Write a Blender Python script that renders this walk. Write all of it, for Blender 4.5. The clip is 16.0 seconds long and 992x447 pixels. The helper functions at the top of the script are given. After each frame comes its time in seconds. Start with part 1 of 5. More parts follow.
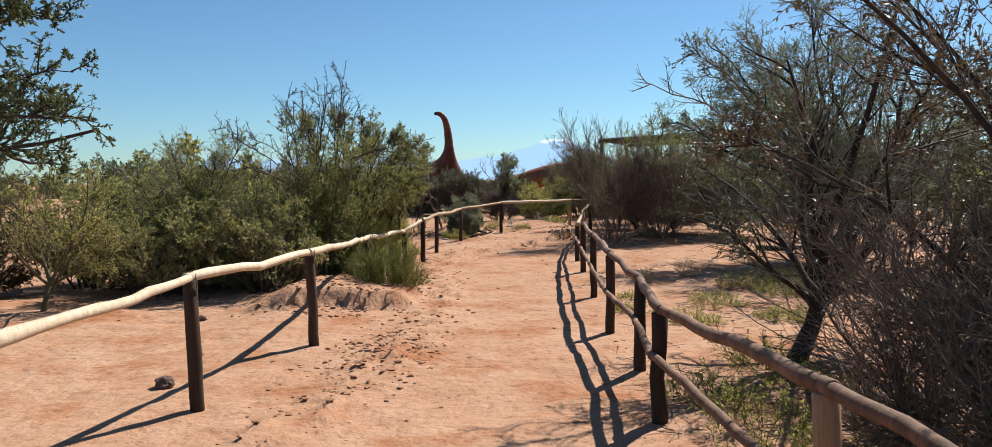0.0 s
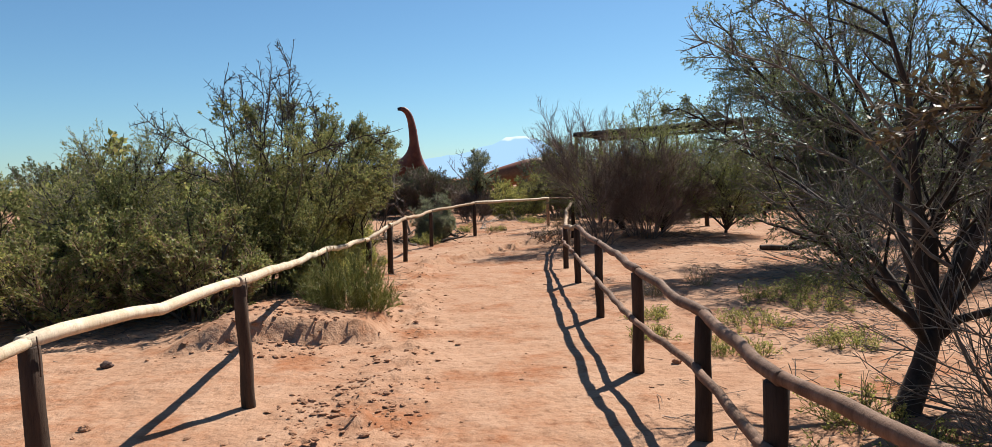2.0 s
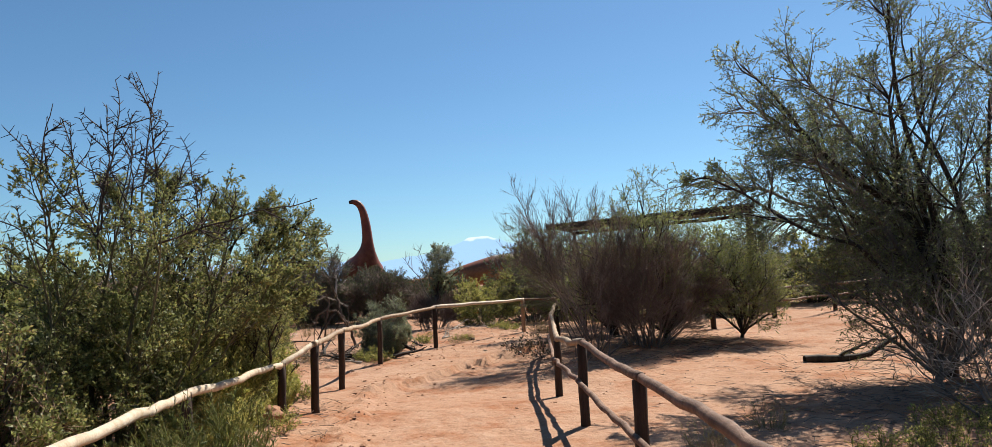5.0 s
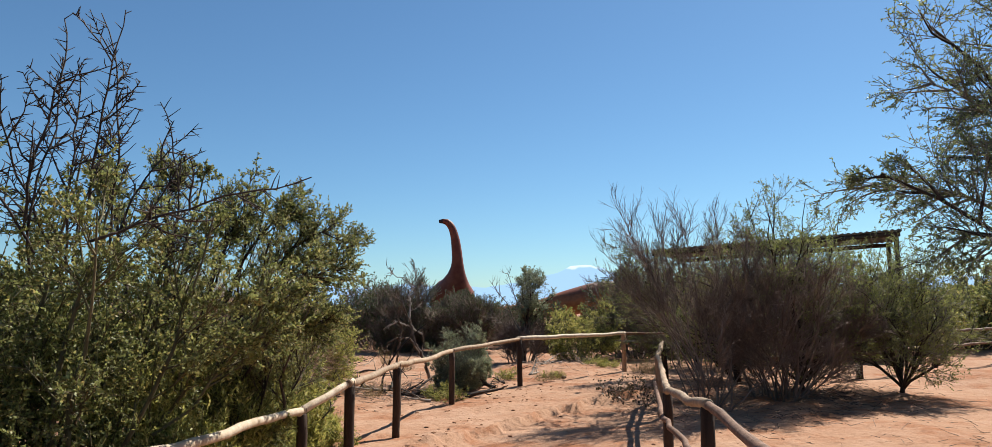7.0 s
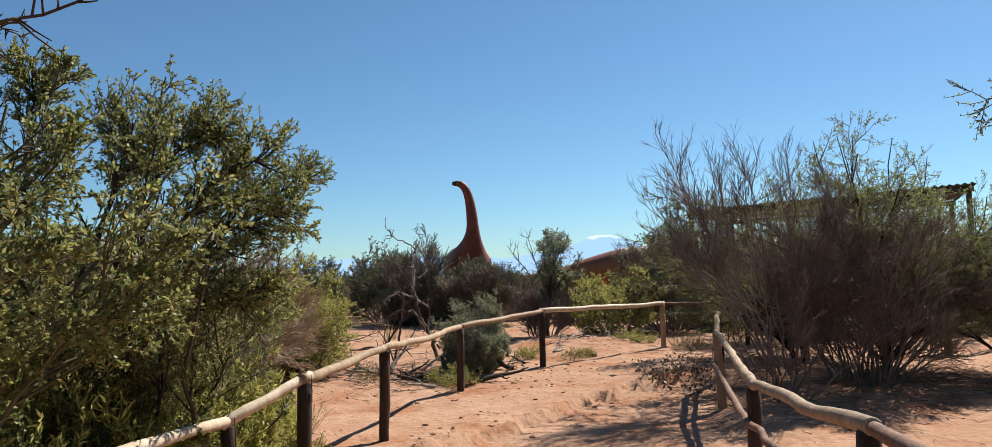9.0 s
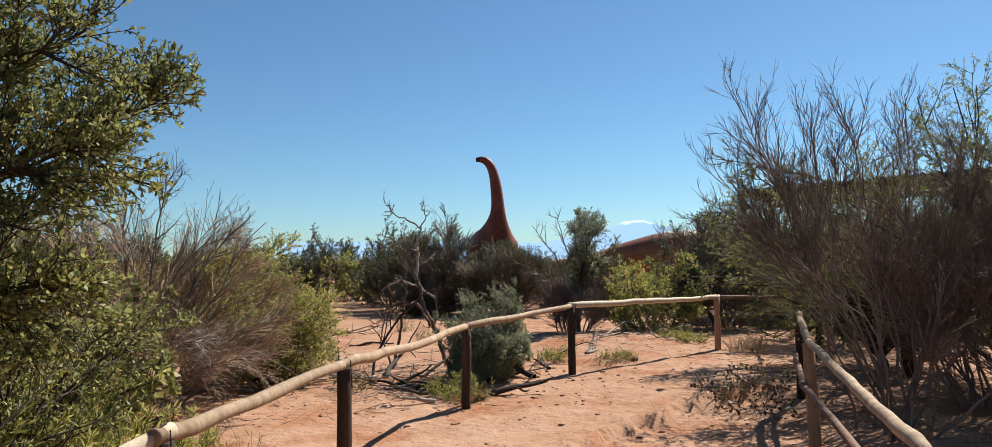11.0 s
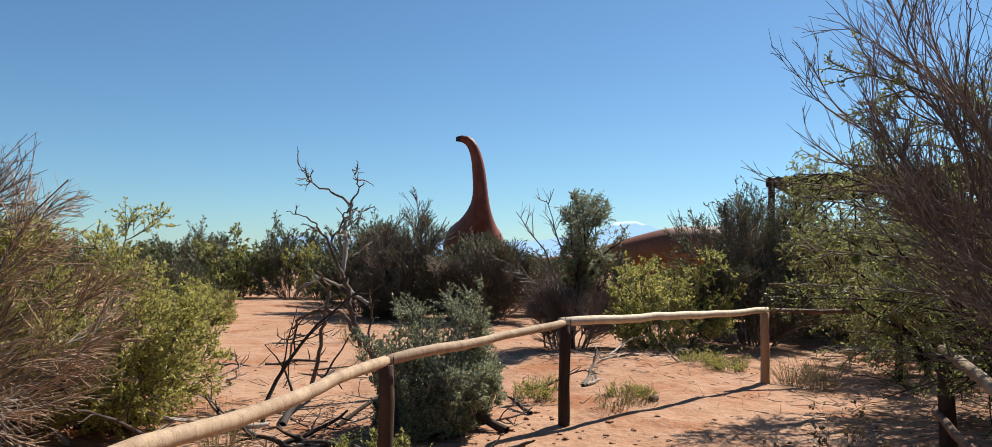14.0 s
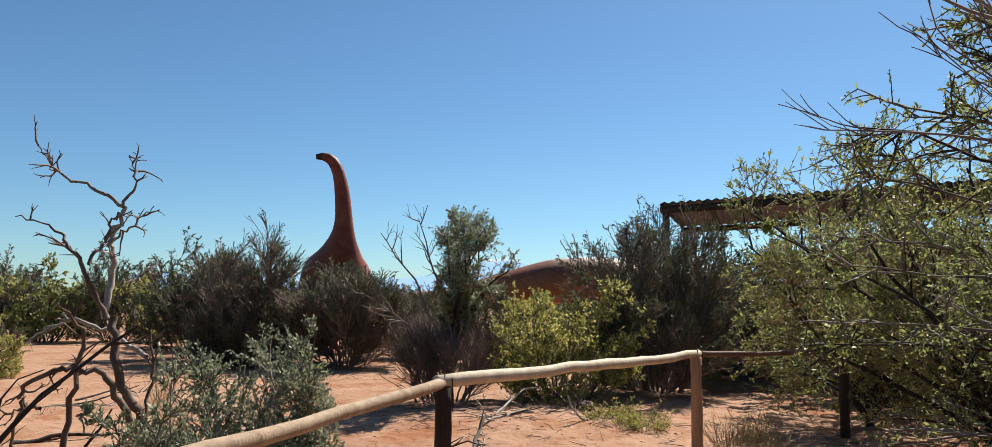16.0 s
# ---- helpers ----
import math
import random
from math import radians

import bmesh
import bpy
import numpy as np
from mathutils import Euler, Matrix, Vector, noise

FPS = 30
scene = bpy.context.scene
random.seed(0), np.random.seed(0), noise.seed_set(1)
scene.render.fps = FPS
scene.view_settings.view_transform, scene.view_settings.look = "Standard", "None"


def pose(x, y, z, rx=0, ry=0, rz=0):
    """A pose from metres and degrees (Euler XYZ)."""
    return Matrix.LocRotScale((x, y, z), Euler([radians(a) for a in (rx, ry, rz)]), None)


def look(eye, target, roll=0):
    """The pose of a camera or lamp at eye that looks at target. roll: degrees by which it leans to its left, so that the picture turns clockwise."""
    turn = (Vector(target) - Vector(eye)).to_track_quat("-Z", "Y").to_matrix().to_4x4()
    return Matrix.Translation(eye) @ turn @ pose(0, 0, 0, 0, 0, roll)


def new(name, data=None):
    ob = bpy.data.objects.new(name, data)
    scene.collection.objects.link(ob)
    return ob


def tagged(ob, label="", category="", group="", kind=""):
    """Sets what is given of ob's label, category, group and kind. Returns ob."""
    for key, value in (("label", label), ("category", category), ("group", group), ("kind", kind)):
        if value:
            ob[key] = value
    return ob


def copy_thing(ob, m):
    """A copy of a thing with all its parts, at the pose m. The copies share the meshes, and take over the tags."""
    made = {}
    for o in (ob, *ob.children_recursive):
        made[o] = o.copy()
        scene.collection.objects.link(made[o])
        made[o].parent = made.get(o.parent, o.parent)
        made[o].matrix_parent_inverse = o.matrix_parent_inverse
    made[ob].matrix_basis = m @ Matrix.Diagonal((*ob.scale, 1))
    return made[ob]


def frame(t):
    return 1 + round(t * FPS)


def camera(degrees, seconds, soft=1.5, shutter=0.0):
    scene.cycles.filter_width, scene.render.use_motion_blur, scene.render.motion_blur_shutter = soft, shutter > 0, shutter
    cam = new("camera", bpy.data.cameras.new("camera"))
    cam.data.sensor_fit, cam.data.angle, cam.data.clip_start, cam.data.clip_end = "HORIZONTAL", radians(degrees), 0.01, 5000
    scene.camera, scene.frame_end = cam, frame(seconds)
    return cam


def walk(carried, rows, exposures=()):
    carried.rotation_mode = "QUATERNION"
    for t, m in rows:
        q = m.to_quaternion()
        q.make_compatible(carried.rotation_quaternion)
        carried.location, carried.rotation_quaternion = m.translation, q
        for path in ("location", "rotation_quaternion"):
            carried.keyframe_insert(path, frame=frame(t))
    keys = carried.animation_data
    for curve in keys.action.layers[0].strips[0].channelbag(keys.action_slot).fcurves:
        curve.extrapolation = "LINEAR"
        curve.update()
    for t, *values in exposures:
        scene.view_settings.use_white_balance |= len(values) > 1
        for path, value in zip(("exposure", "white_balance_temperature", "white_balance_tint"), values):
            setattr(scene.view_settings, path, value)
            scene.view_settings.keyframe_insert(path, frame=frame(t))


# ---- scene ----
cam = camera(67.3, 16.0, soft=0.5)
EXPOSURE = 0.83
PATH = [
    (0, (0.586, 0.62, 1.647), (0.476, 2.614, 1.53), -0.5),
    (0.5, (0.51, 1.097, 1.663), (0.285, 3.08, 1.537), 0.1),
    (1, (0.404, 1.544, 1.665), (0.319, 3.539, 1.54), -1.0),
    (1.5, (0.332, 2.017, 1.667), (0.208, 4.011, 1.577), -0.6),
    (2, (0.254, 2.481, 1.651), (0.239, 4.477, 1.527), -1.6),
    (2.5, (0.184, 2.953, 1.649), (0.158, 4.951, 1.557), -1.5),
    (3, (0.164, 3.515, 1.646), (0.126, 5.515, 1.652), -1.0),
    (3.5, (0.146, 4.027, 1.623), (0.302, 6.021, 1.616), -1.4),
    (3.7, (0.154, 4.252, 1.619), (0.199, 6.25, 1.691), -1.5),
    (5.8, (0.246, 7.017, 1.595), (0.376, 9.007, 1.738), -2.8),
    (6, (0.273, 7.252, 1.599), (0.438, 9.243, 1.691), -1.1),
    (6.5, (0.361, 7.762, 1.595), (0.482, 9.748, 1.799), -2.5),
    (7, (0.4, 8.226, 1.583), (0.221, 10.206, 1.805), -0.7),
    (7.5, (0.458, 8.722, 1.583), (0.189, 10.683, 1.872), 0.6),
    (8, (0.412, 9.276, 1.547), (0.136, 11.253, 1.674), -0.5),
    (8.5, (0.343, 9.862, 1.54), (-0.092, 11.807, 1.705), -1.1),
    (9, (0.235, 10.449, 1.522), (0.002, 12.43, 1.667), -1.2),
    (9.5, (0.187, 11.011, 1.505), (-0.167, 12.975, 1.639), -0.6),
    (9.7, (0.184, 11.227, 1.497), (-0.129, 13.196, 1.661), -0.2),
    (11.8, (0.115, 13.528, 1.582), (-0.225, 15.497, 1.659), -1.1),
    (12, (0.116, 13.747, 1.585), (-0.229, 15.713, 1.71), -1.1),
    (12.5, (0.053, 14.291, 1.584), (-0.171, 16.276, 1.685), -1.1),
    (13, (0.03, 14.803, 1.567), (-0.302, 16.773, 1.661), -0.5),
    (13.5, (-0.044, 15.321, 1.533), (-0.19, 17.313, 1.642), -1.4),
    (14, (-0.086, 15.854, 1.505), (-0.387, 17.829, 1.604), 0.7),
    (14.5, (-0.128, 16.386, 1.483), (-0.298, 18.365, 1.72), 0.9),
    (15, (-0.221, 16.999, 1.457), (-0.333, 18.989, 1.626), 0.4),
    (15.5, (-0.238, 17.494, 1.457), (-0.365, 19.479, 1.667), 0.5),
    (16, (-0.246, 17.995, 1.455), (-0.21, 19.985, 1.656), 0.4),
]
walk(cam, [(t, look(eye, target, roll)) for t, eye, target, roll in PATH], exposures=[(0.0, EXPOSURE), (16.0, EXPOSURE)])
# ---- world, sun ----
SUN_AZ, SUN_EL = 36.0, 47.0          # degrees to the right of +y, and above the horizon
world = bpy.data.worlds.new("world")
scene.world = world
world.use_nodes = True
wn = world.node_tree
sky = wn.nodes.new("ShaderNodeTexSky")
sky.sky_type, sky.sun_disc = "NISHITA", False
sky.sun_elevation, sky.sun_rotation = radians(SUN_EL), radians(SUN_AZ)
sky.altitude, sky.air_density, sky.dust_density, sky.ozone_density = 800.0, 1.0, 0.4, 5.0
tint = wn.nodes.new("ShaderNodeMix")
tint.data_type, tint.blend_type = "RGBA", "MULTIPLY"
tint.inputs[0].default_value, tint.inputs[7].default_value = 1.0, (0.80, 1.0, 1.025, 1)
wn.links.new(sky.outputs[0], tint.inputs[6])
wn.links.new(tint.outputs[2], wn.nodes["Background"].inputs[0])
wn.nodes["Background"].inputs[1].default_value = 0.061
sun = new("sun", bpy.data.lights.new("sun", "SUN"))
sun.data.energy, sun.data.angle, sun.data.color = 5.0, radians(0.53), (1.0, 0.95, 0.86)
sa, se = radians(SUN_AZ), radians(SUN_EL)
sun.matrix_world = look((0, 0, 30), (-30 * math.sin(sa) * math.cos(se), -30 * math.cos(sa) * math.cos(se), 30 - 30 * math.sin(se)))


# ---- materials ----
def material(name, rough=0.8, metal=0.0):
    m = bpy.data.materials.new(name)
    m.use_nodes = True
    b = m.node_tree.nodes["Principled BSDF"]
    b.inputs["Roughness"].default_value, b.inputs["Metallic"].default_value = rough, metal
    b.inputs["Specular IOR Level"].default_value = 0.25
    return m, m.node_tree, b


def node(nt, kind, **values):
    n = nt.nodes.new(kind)
    for k, v in values.items():
        n.inputs[k.replace("_", " ")].default_value = v
    return n


def noise_tex(nt, vec, scale, detail=4.0, rough=0.55):
    n = node(nt, "ShaderNodeTexNoise", Scale=scale, Detail=detail, Roughness=rough)
    nt.links.new(vec, n.inputs["Vector"])
    return n.outputs["Fac"]


def ramp(nt, fac, stops):
    r = nt.nodes.new("ShaderNodeValToRGB")
    while len(r.color_ramp.elements) < len(stops):
        r.color_ramp.elements.new(0.5)
    for e, (p, c) in zip(r.color_ramp.elements, stops):
        e.position, e.color = p, (*c, 1)
    nt.links.new(fac, r.inputs[0])
    return r.outputs[0]


def mixed(nt, fac, a, b, mode="MIX"):
    n = nt.nodes.new("ShaderNodeMix")
    n.data_type, n.blend_type = "RGBA", mode
    for sock, v in ((n.inputs[0], fac), (n.inputs[6], a), (n.inputs[7], b)):
        if isinstance(v, (int, float)):
            sock.default_value = v
        elif isinstance(v, tuple):
            sock.default_value = (*v, 1)
        else:
            nt.links.new(v, sock)
    return n.outputs[2]


def bump(nt, b, height, strength, distance):
    n = node(nt, "ShaderNodeBump", Strength=strength, Distance=distance)
    nt.links.new(height, n.inputs["Height"])
    nt.links.new(n.outputs[0], b.inputs["Normal"])
    return n


def coords(nt, scale=(1, 1, 1), world_space=False):
    c = nt.nodes.new("ShaderNodeNewGeometry" if world_space else "ShaderNodeTexCoord")
    mp = node(nt, "ShaderNodeMapping", Scale=scale)
    nt.links.new(c.outputs["Position" if world_space else "Object"], mp.inputs["Vector"])
    return mp.outputs[0]


def sand_material():
    m, nt, b = material("sand", 0.95)
    v = coords(nt, world_space=True)
    big, mid = noise_tex(nt, v, 0.35, 5), noise_tex(nt, v, 2.3, 6, 0.65)
    fine, grain = noise_tex(nt, v, 11, 5, 0.6), noise_tex(nt, v, 90, 3, 0.7)
    c = ramp(nt, big, [(0.3, (0.323, 0.169, 0.1)), (0.55, (0.37, 0.216, 0.135)), (0.75, (0.404, 0.254, 0.171))])
    c2 = ramp(nt, mid, [(0.30, (0.277, 0.131, 0.0732)), (0.48, (0.367, 0.216, 0.139)), (0.7, (0.443, 0.289, 0.202))])
    c = mixed(nt, 0.5, c, c2)
    soil = ramp(nt, noise_tex(nt, v, 0.9, 7, 0.72), [(0.50, (0, 0, 0)), (0.64, (1, 1, 1))])
    c = mixed(nt, soil, c, (0.285, 0.119, 0.0577))
    # redder churned earth where the path bends and under the rails
    for x, y, rx, ry in ((0.8, 18.0, 1.2, 1.7), (-2.3, 10.4, 0.9, 1.3), (-2.2, 16.6, 0.6, 2.4), (-2.0, 21.6, 1.3, 0.9), (4.2, 10.0, 1.5, 1.3)):
        mp = node(nt, "ShaderNodeMapping", Location=(-x / rx, -y / ry, 0), Scale=(1 / rx, 1 / ry, 0))
        nt.links.new(v, mp.inputs["Vector"])
        far = nt.nodes.new("ShaderNodeVectorMath")
        far.operation = "LENGTH"
        nt.links.new(mp.outputs[0], far.inputs[0])
        ragged = nt.nodes.new("ShaderNodeMath")
        ragged.operation = "MULTIPLY_ADD"
        nt.links.new(mid, ragged.inputs[0])
        ragged.inputs[1].default_value = 0.9
        nt.links.new(far.outputs["Value"], ragged.inputs[2])
        c = mixed(nt, ramp(nt, ragged.outputs[0], [(0.0, (0.55, 0.55, 0.55)), (0.99, (0, 0, 0))]), c, (0.30, 0.125, 0.062))
    specks = ramp(nt, fine, [(0.30, (0.62, 0.55, 0.5)), (0.46, (1, 1, 1)), (1.0, (1.06, 1.06, 1.06))])
    c = mixed(nt, 0.8, c, specks, "MULTIPLY")
    g = ramp(nt, grain, [(0.3, (0.72, 0.70, 0.68)), (0.6, (1.05, 1.05, 1.05))])
    c = mixed(nt, 0.7, c, g, "MULTIPLY")
    nt.links.new(c, b.inputs["Base Color"])
    b.inputs["Specular IOR Level"].default_value = 0.1
    h = nt.nodes.new("ShaderNodeMath")
    h.operation = "MULTIPLY_ADD"
    nt.links.new(fine, h.inputs[0])
    h.inputs[1].default_value = 0.5
    nt.links.new(mid, h.inputs[2])
    bump(nt, b, h.outputs[0], 0.8, 0.06)
    return m


def wood_material(name, dark, light, along=(1, 1, 1), rough=0.75, streak=0.5):
    m, nt, b = material(name, rough)
    v = coords(nt, along)
    big, fine = noise_tex(nt, v, 2.2, 5), noise_tex(nt, v, 16, 7, 0.7)
    c = ramp(nt, big, [(0.32, dark), (0.68, light)])
    f = ramp(nt, fine, [(0.28, (0.35, 0.30, 0.26)), (0.5, (1, 1, 1)), (0.8, (1.12, 1.1, 1.06))])
    c = mixed(nt, streak, c, f, "MULTIPLY")
    info = nt.nodes.new("ShaderNodeObjectInfo")
    tone = ramp(nt, info.outputs["Random"], [(0, (0.82, 0.80, 0.78)), (1, (1.08, 1.06, 1.04))])
    nt.links.new(mixed(nt, 1.0, c, tone, "MULTIPLY"), b.inputs["Base Color"])
    bump(nt, b, fine, 0.5, 0.01)
    return m


def leaf_material(name, dark, light, through_light=0.35, dry=None):
    m, nt, b = material(name, 0.52)
    b.inputs["Specular IOR Level"].default_value = 0.35
    g = nt.nodes.new("ShaderNodeNewGeometry")
    v = coords(nt)
    stops = [(0.0, dark), (0.75, light)] + ([(0.97, dry)] if dry else [])
    c = ramp(nt, g.outputs["Random Per Island"], stops)
    patch = ramp(nt, noise_tex(nt, v, 2.0, 3), [(0.3, (0.75, 0.75, 0.72)), (0.7, (1.15, 1.12, 1.0))])
    c = mixed(nt, 1.0, c, patch, "MULTIPLY")
    nt.links.new(c, b.inputs["Base Color"])
    tr = nt.nodes.new("ShaderNodeBsdfTranslucent")
    nt.links.new(c, tr.inputs[0])
    mx = nt.nodes.new("ShaderNodeMixShader")
    mx.inputs[0].default_value = through_light
    nt.links.new(b.outputs[0], mx.inputs[1])
    nt.links.new(tr.outputs[0], mx.inputs[2])
    nt.links.new(mx.outputs[0], nt.nodes["Material Output"].inputs[0])
    return m


def bark_material(name, dark, light, scale=9.0):
    m, nt, b = material(name, 0.85)
    v = coords(nt, (1, 1, 0.35))
    f = noise_tex(nt, v, scale, 5, 0.65)
    g = nt.nodes.new("ShaderNodeNewGeometry")
    c = ramp(nt, f, [(0.3, dark), (0.7, light)])
    tone = ramp(nt, g.outputs["Random Per Island"], [(0, (0.7, 0.7, 0.7)), (1, (1.2, 1.2, 1.2))])
    nt.links.new(mixed(nt, 1.0, c, tone, "MULTIPLY"), b.inputs["Base Color"])
    bump(nt, b, f, 0.6, 0.02)
    return m


def plain_material(name, a, c2, scale=6.0, rough=0.8, metal=0.0, strength=0.3):
    m, nt, b = material(name, rough, metal)
    v = coords(nt)
    f = noise_tex(nt, v, scale, 6, 0.6)
    nt.links.new(ramp(nt, f, [(0.32, a), (0.68, c2)]), b.inputs["Base Color"])
    bump(nt, b, noise_tex(nt, v, scale * 6, 4), strength, 0.01)
    return m


SAND = sand_material()
PALE_POLE = wood_material("peeled_pole", (0.48, 0.368, 0.248), (0.656, 0.56, 0.432), (6, 6, 0.7), 0.7, 0.45)
TAN_POLE = wood_material("tan_pole", (0.255, 0.17, 0.106), (0.425, 0.315, 0.212), (6, 6, 0.7), 0.72, 0.6)
# pale rail wood, darkened to brown for the shaded rails on the right
BROWN_POLE = wood_material("browned_pole", (0.11, 0.058, 0.036), (0.24, 0.14, 0.092), (6, 6, 0.7), 0.75, 0.6)
POST = wood_material("treated_post", (0.028, 0.018, 0.013), (0.075, 0.045, 0.03), (7, 7, 0.8), 0.8, 0.7)
PALE_POST = wood_material("pale_post", (0.306, 0.17, 0.0935), (0.442, 0.281, 0.17), (7, 7, 0.8), 0.75, 0.6)
WIRE = plain_material("rusty_wire", (0.05, 0.03, 0.022), (0.10, 0.06, 0.045), 60, 0.6, 0.7)
CLOD = plain_material("dry_earth", (0.25, 0.121, 0.0663), (0.39, 0.215, 0.129), 18, 0.95, 0, 0.8)
ROCK = plain_material("dark_stone", (0.06, 0.035, 0.03), (0.15, 0.095, 0.08), 22, 0.9, 0, 0.9)
BARK_DARK = bark_material("dark_bark", (0.022, 0.016, 0.013), (0.075, 0.055, 0.042))
BARK_DEAD = bark_material("dead_brown_bark", (0.075, 0.05, 0.036), (0.19, 0.135, 0.10))
BARK_GREY = bark_material("grey_bark", (0.09, 0.075, 0.062), (0.24, 0.205, 0.175))
BARK_PALE = bark_material("bleached_wood", (0.221, 0.178, 0.145), (0.442, 0.391, 0.332))
TWIG_BROWN = bark_material("brown_twig", (0.09, 0.066, 0.053), (0.28, 0.205, 0.168), 3)
TWIG_GREY = bark_material("grey_twig", (0.085, 0.072, 0.06), (0.26, 0.225, 0.19), 3)
TWIG_OLIVE = bark_material("olive_twig", (0.06, 0.052, 0.026), (0.15, 0.125, 0.065), 3)
TWIG_DRY = bark_material("dry_twig", (0.20, 0.125, 0.08), (0.44, 0.30, 0.20), 3)
LEAF_OLIVE = leaf_material("olive_leaf", (0.10, 0.112, 0.03), (0.31, 0.33, 0.125), 0.5, (0.38, 0.31, 0.12))
LEAF_DARK = leaf_material("dark_leaf", (0.040, 0.055, 0.024), (0.13, 0.155, 0.065), 0.3)
LEAF_MESQUITE = leaf_material("mesquite_leaf", (0.085, 0.11, 0.045), (0.27, 0.30, 0.14), 0.48)
LEAF_ACACIA = leaf_material("acacia_leaf", (0.10, 0.12, 0.038), (0.30, 0.32, 0.11), 0.5)
LEAF_GREY = leaf_material("grey_green_leaf", (0.14, 0.165, 0.105), (0.35, 0.38, 0.245), 0.33)
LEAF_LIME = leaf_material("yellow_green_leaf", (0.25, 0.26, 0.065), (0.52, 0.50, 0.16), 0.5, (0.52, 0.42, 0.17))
LEAF_BROWN = leaf_material("brown_leaf", (0.06, 0.045, 0.026), (0.13, 0.095, 0.05), 0.25)
GRASS_DRY = leaf_material("dry_grass", (0.221, 0.17, 0.0765), (0.391, 0.315, 0.162), 0.3)
GRASS_GREEN = leaf_material("green_stem", (0.10, 0.12, 0.035), (0.25, 0.265, 0.08), 0.45, (0.3, 0.25, 0.1))


# ---- mesh helpers ----
def link(name, me, mat, parent=None, label=""):
    ob = new(name, me)
    if mat and not me.materials:
        me.materials.append(mat)
    if parent:
        ob.parent = parent
    return tagged(ob, label)


def part(name, bm, mat, parent, label="", smooth=True):
    me = bpy.data.meshes.new(name)
    bm.to_mesh(me)
    bm.free()
    me.polygons.foreach_set("use_smooth", [smooth] * len(me.polygons))
    return link(name, me, mat, parent, label)


def thing(name, loc, label, category, group="", kind=""):
    ob = new(name)
    ob.location = loc
    ob.empty_display_size = 0.1
    return tagged(ob, label, category, group, kind)


def array_mesh(name, verts, quads, smooth=True):
    me = bpy.data.meshes.new(name)
    n = len(quads)
    me.vertices.add(len(verts))
    me.vertices.foreach_set("co", np.asarray(verts, np.float32).ravel())
    me.loops.add(4 * n)
    me.loops.foreach_set("vertex_index", np.asarray(quads, np.int32).ravel())
    me.polygons.add(n)
    me.polygons.foreach_set("loop_start", np.arange(0, 4 * n, 4, dtype=np.int32))
    me.polygons.foreach_set("use_smooth", np.full(n, smooth))
    me.update(calc_edges=True)
    return me


def unit(a):
    return a / np.maximum(np.linalg.norm(a, axis=-1, keepdims=True), 1e-9)


def tubes(lines, radii, sides):
    """lines (n, k, 3), radii (n, k): verts and quads of n tapered tubes."""
    n, k, _ = lines.shape
    tan = unit(np.gradient(lines, axis=1))
    ref = np.where(np.abs(tan[:, :1, 2:3]) > 0.9, np.array([[[1.0, 0, 0]]]), np.array([[[0, 0, 1.0]]]))
    a = unit(np.cross(tan, np.broadcast_to(ref, tan.shape)))
    b = np.cross(tan, a)
    ang = np.arange(sides) * 2 * np.pi / sides
    ring = lines[:, :, None] + radii[:, :, None, None] * (a[:, :, None] * np.cos(ang)[:, None] + b[:, :, None] * np.sin(ang)[:, None])
    idx = np.arange(n * k * sides).reshape(n, k, sides)
    q = np.stack([idx[:, :-1], np.roll(idx, -1, 2)[:, :-1], np.roll(idx, -1, 2)[:, 1:], idx[:, 1:]], -1)
    return ring.reshape(-1, 3), q.reshape(-1, 4)


def joined(chunks):
    vs, qs, o = [], [], 0
    for v, q in chunks:
        vs.append(v)
        qs.append(q + o)
        o += len(v)
    return np.concatenate(vs), np.concatenate(qs)


def tube_part(name, chunks, mat, parent, label=""):
    return link(name, array_mesh(name, *joined(chunks)), mat, parent, label)


def pole(name, points, r0, r1, mat, parent, label="", sides=10, knots=0.035, seed=0):
    """A round pole through points, with knots and a closed, bevelled end."""
    rng = np.random.default_rng(seed)
    p = np.array(points, float)
    d = np.concatenate([[0], np.cumsum(np.linalg.norm(np.diff(p, axis=0), axis=1))])
    k = max(5, int(d[-1] / 0.22))
    s = np.linspace(0, d[-1], k)
    line = np.stack([np.interp(s, d, p[:, i]) for i in range(3)], -1)
    for _ in range(2):
        line[1:-1] = (line[:-2] + 2 * line[1:-1] + line[2:]) / 4
    line[1:-1] += rng.normal(0, 0.006, (k - 2, 3))
    r = np.interp(s, [0, d[-1]], [r0, r1]) * (1 + rng.normal(0, knots, k))
    way0, way1 = unit(line[0] - line[1]), unit(line[-1] - line[-2])
    line = np.concatenate([[line[0] + way0 * 0.006] * 2, line, [line[-1] + way1 * 0.006] * 2])
    line[0] += way0 * 0.001
    line[-1] += way1 * 0.001
    r = np.concatenate([[0.0005, r[0] * 0.85], r, [r[-1] * 0.85, 0.0005]])
    v, q = tubes(line[None], r[None], sides)
    return link(name, array_mesh(name, v, q), mat, parent, label)


# ---- the lie of the land ----
def smooth(a, b, v):
    u = min(1.0, max(0.0, (v - a) / (b - a)))
    return u * u * (3 - 2 * u)


def hump(x, y, cx, cy, rx, ry):
    return math.exp(-((x - cx) / rx) ** 2 - ((y - cy) / ry) ** 2)


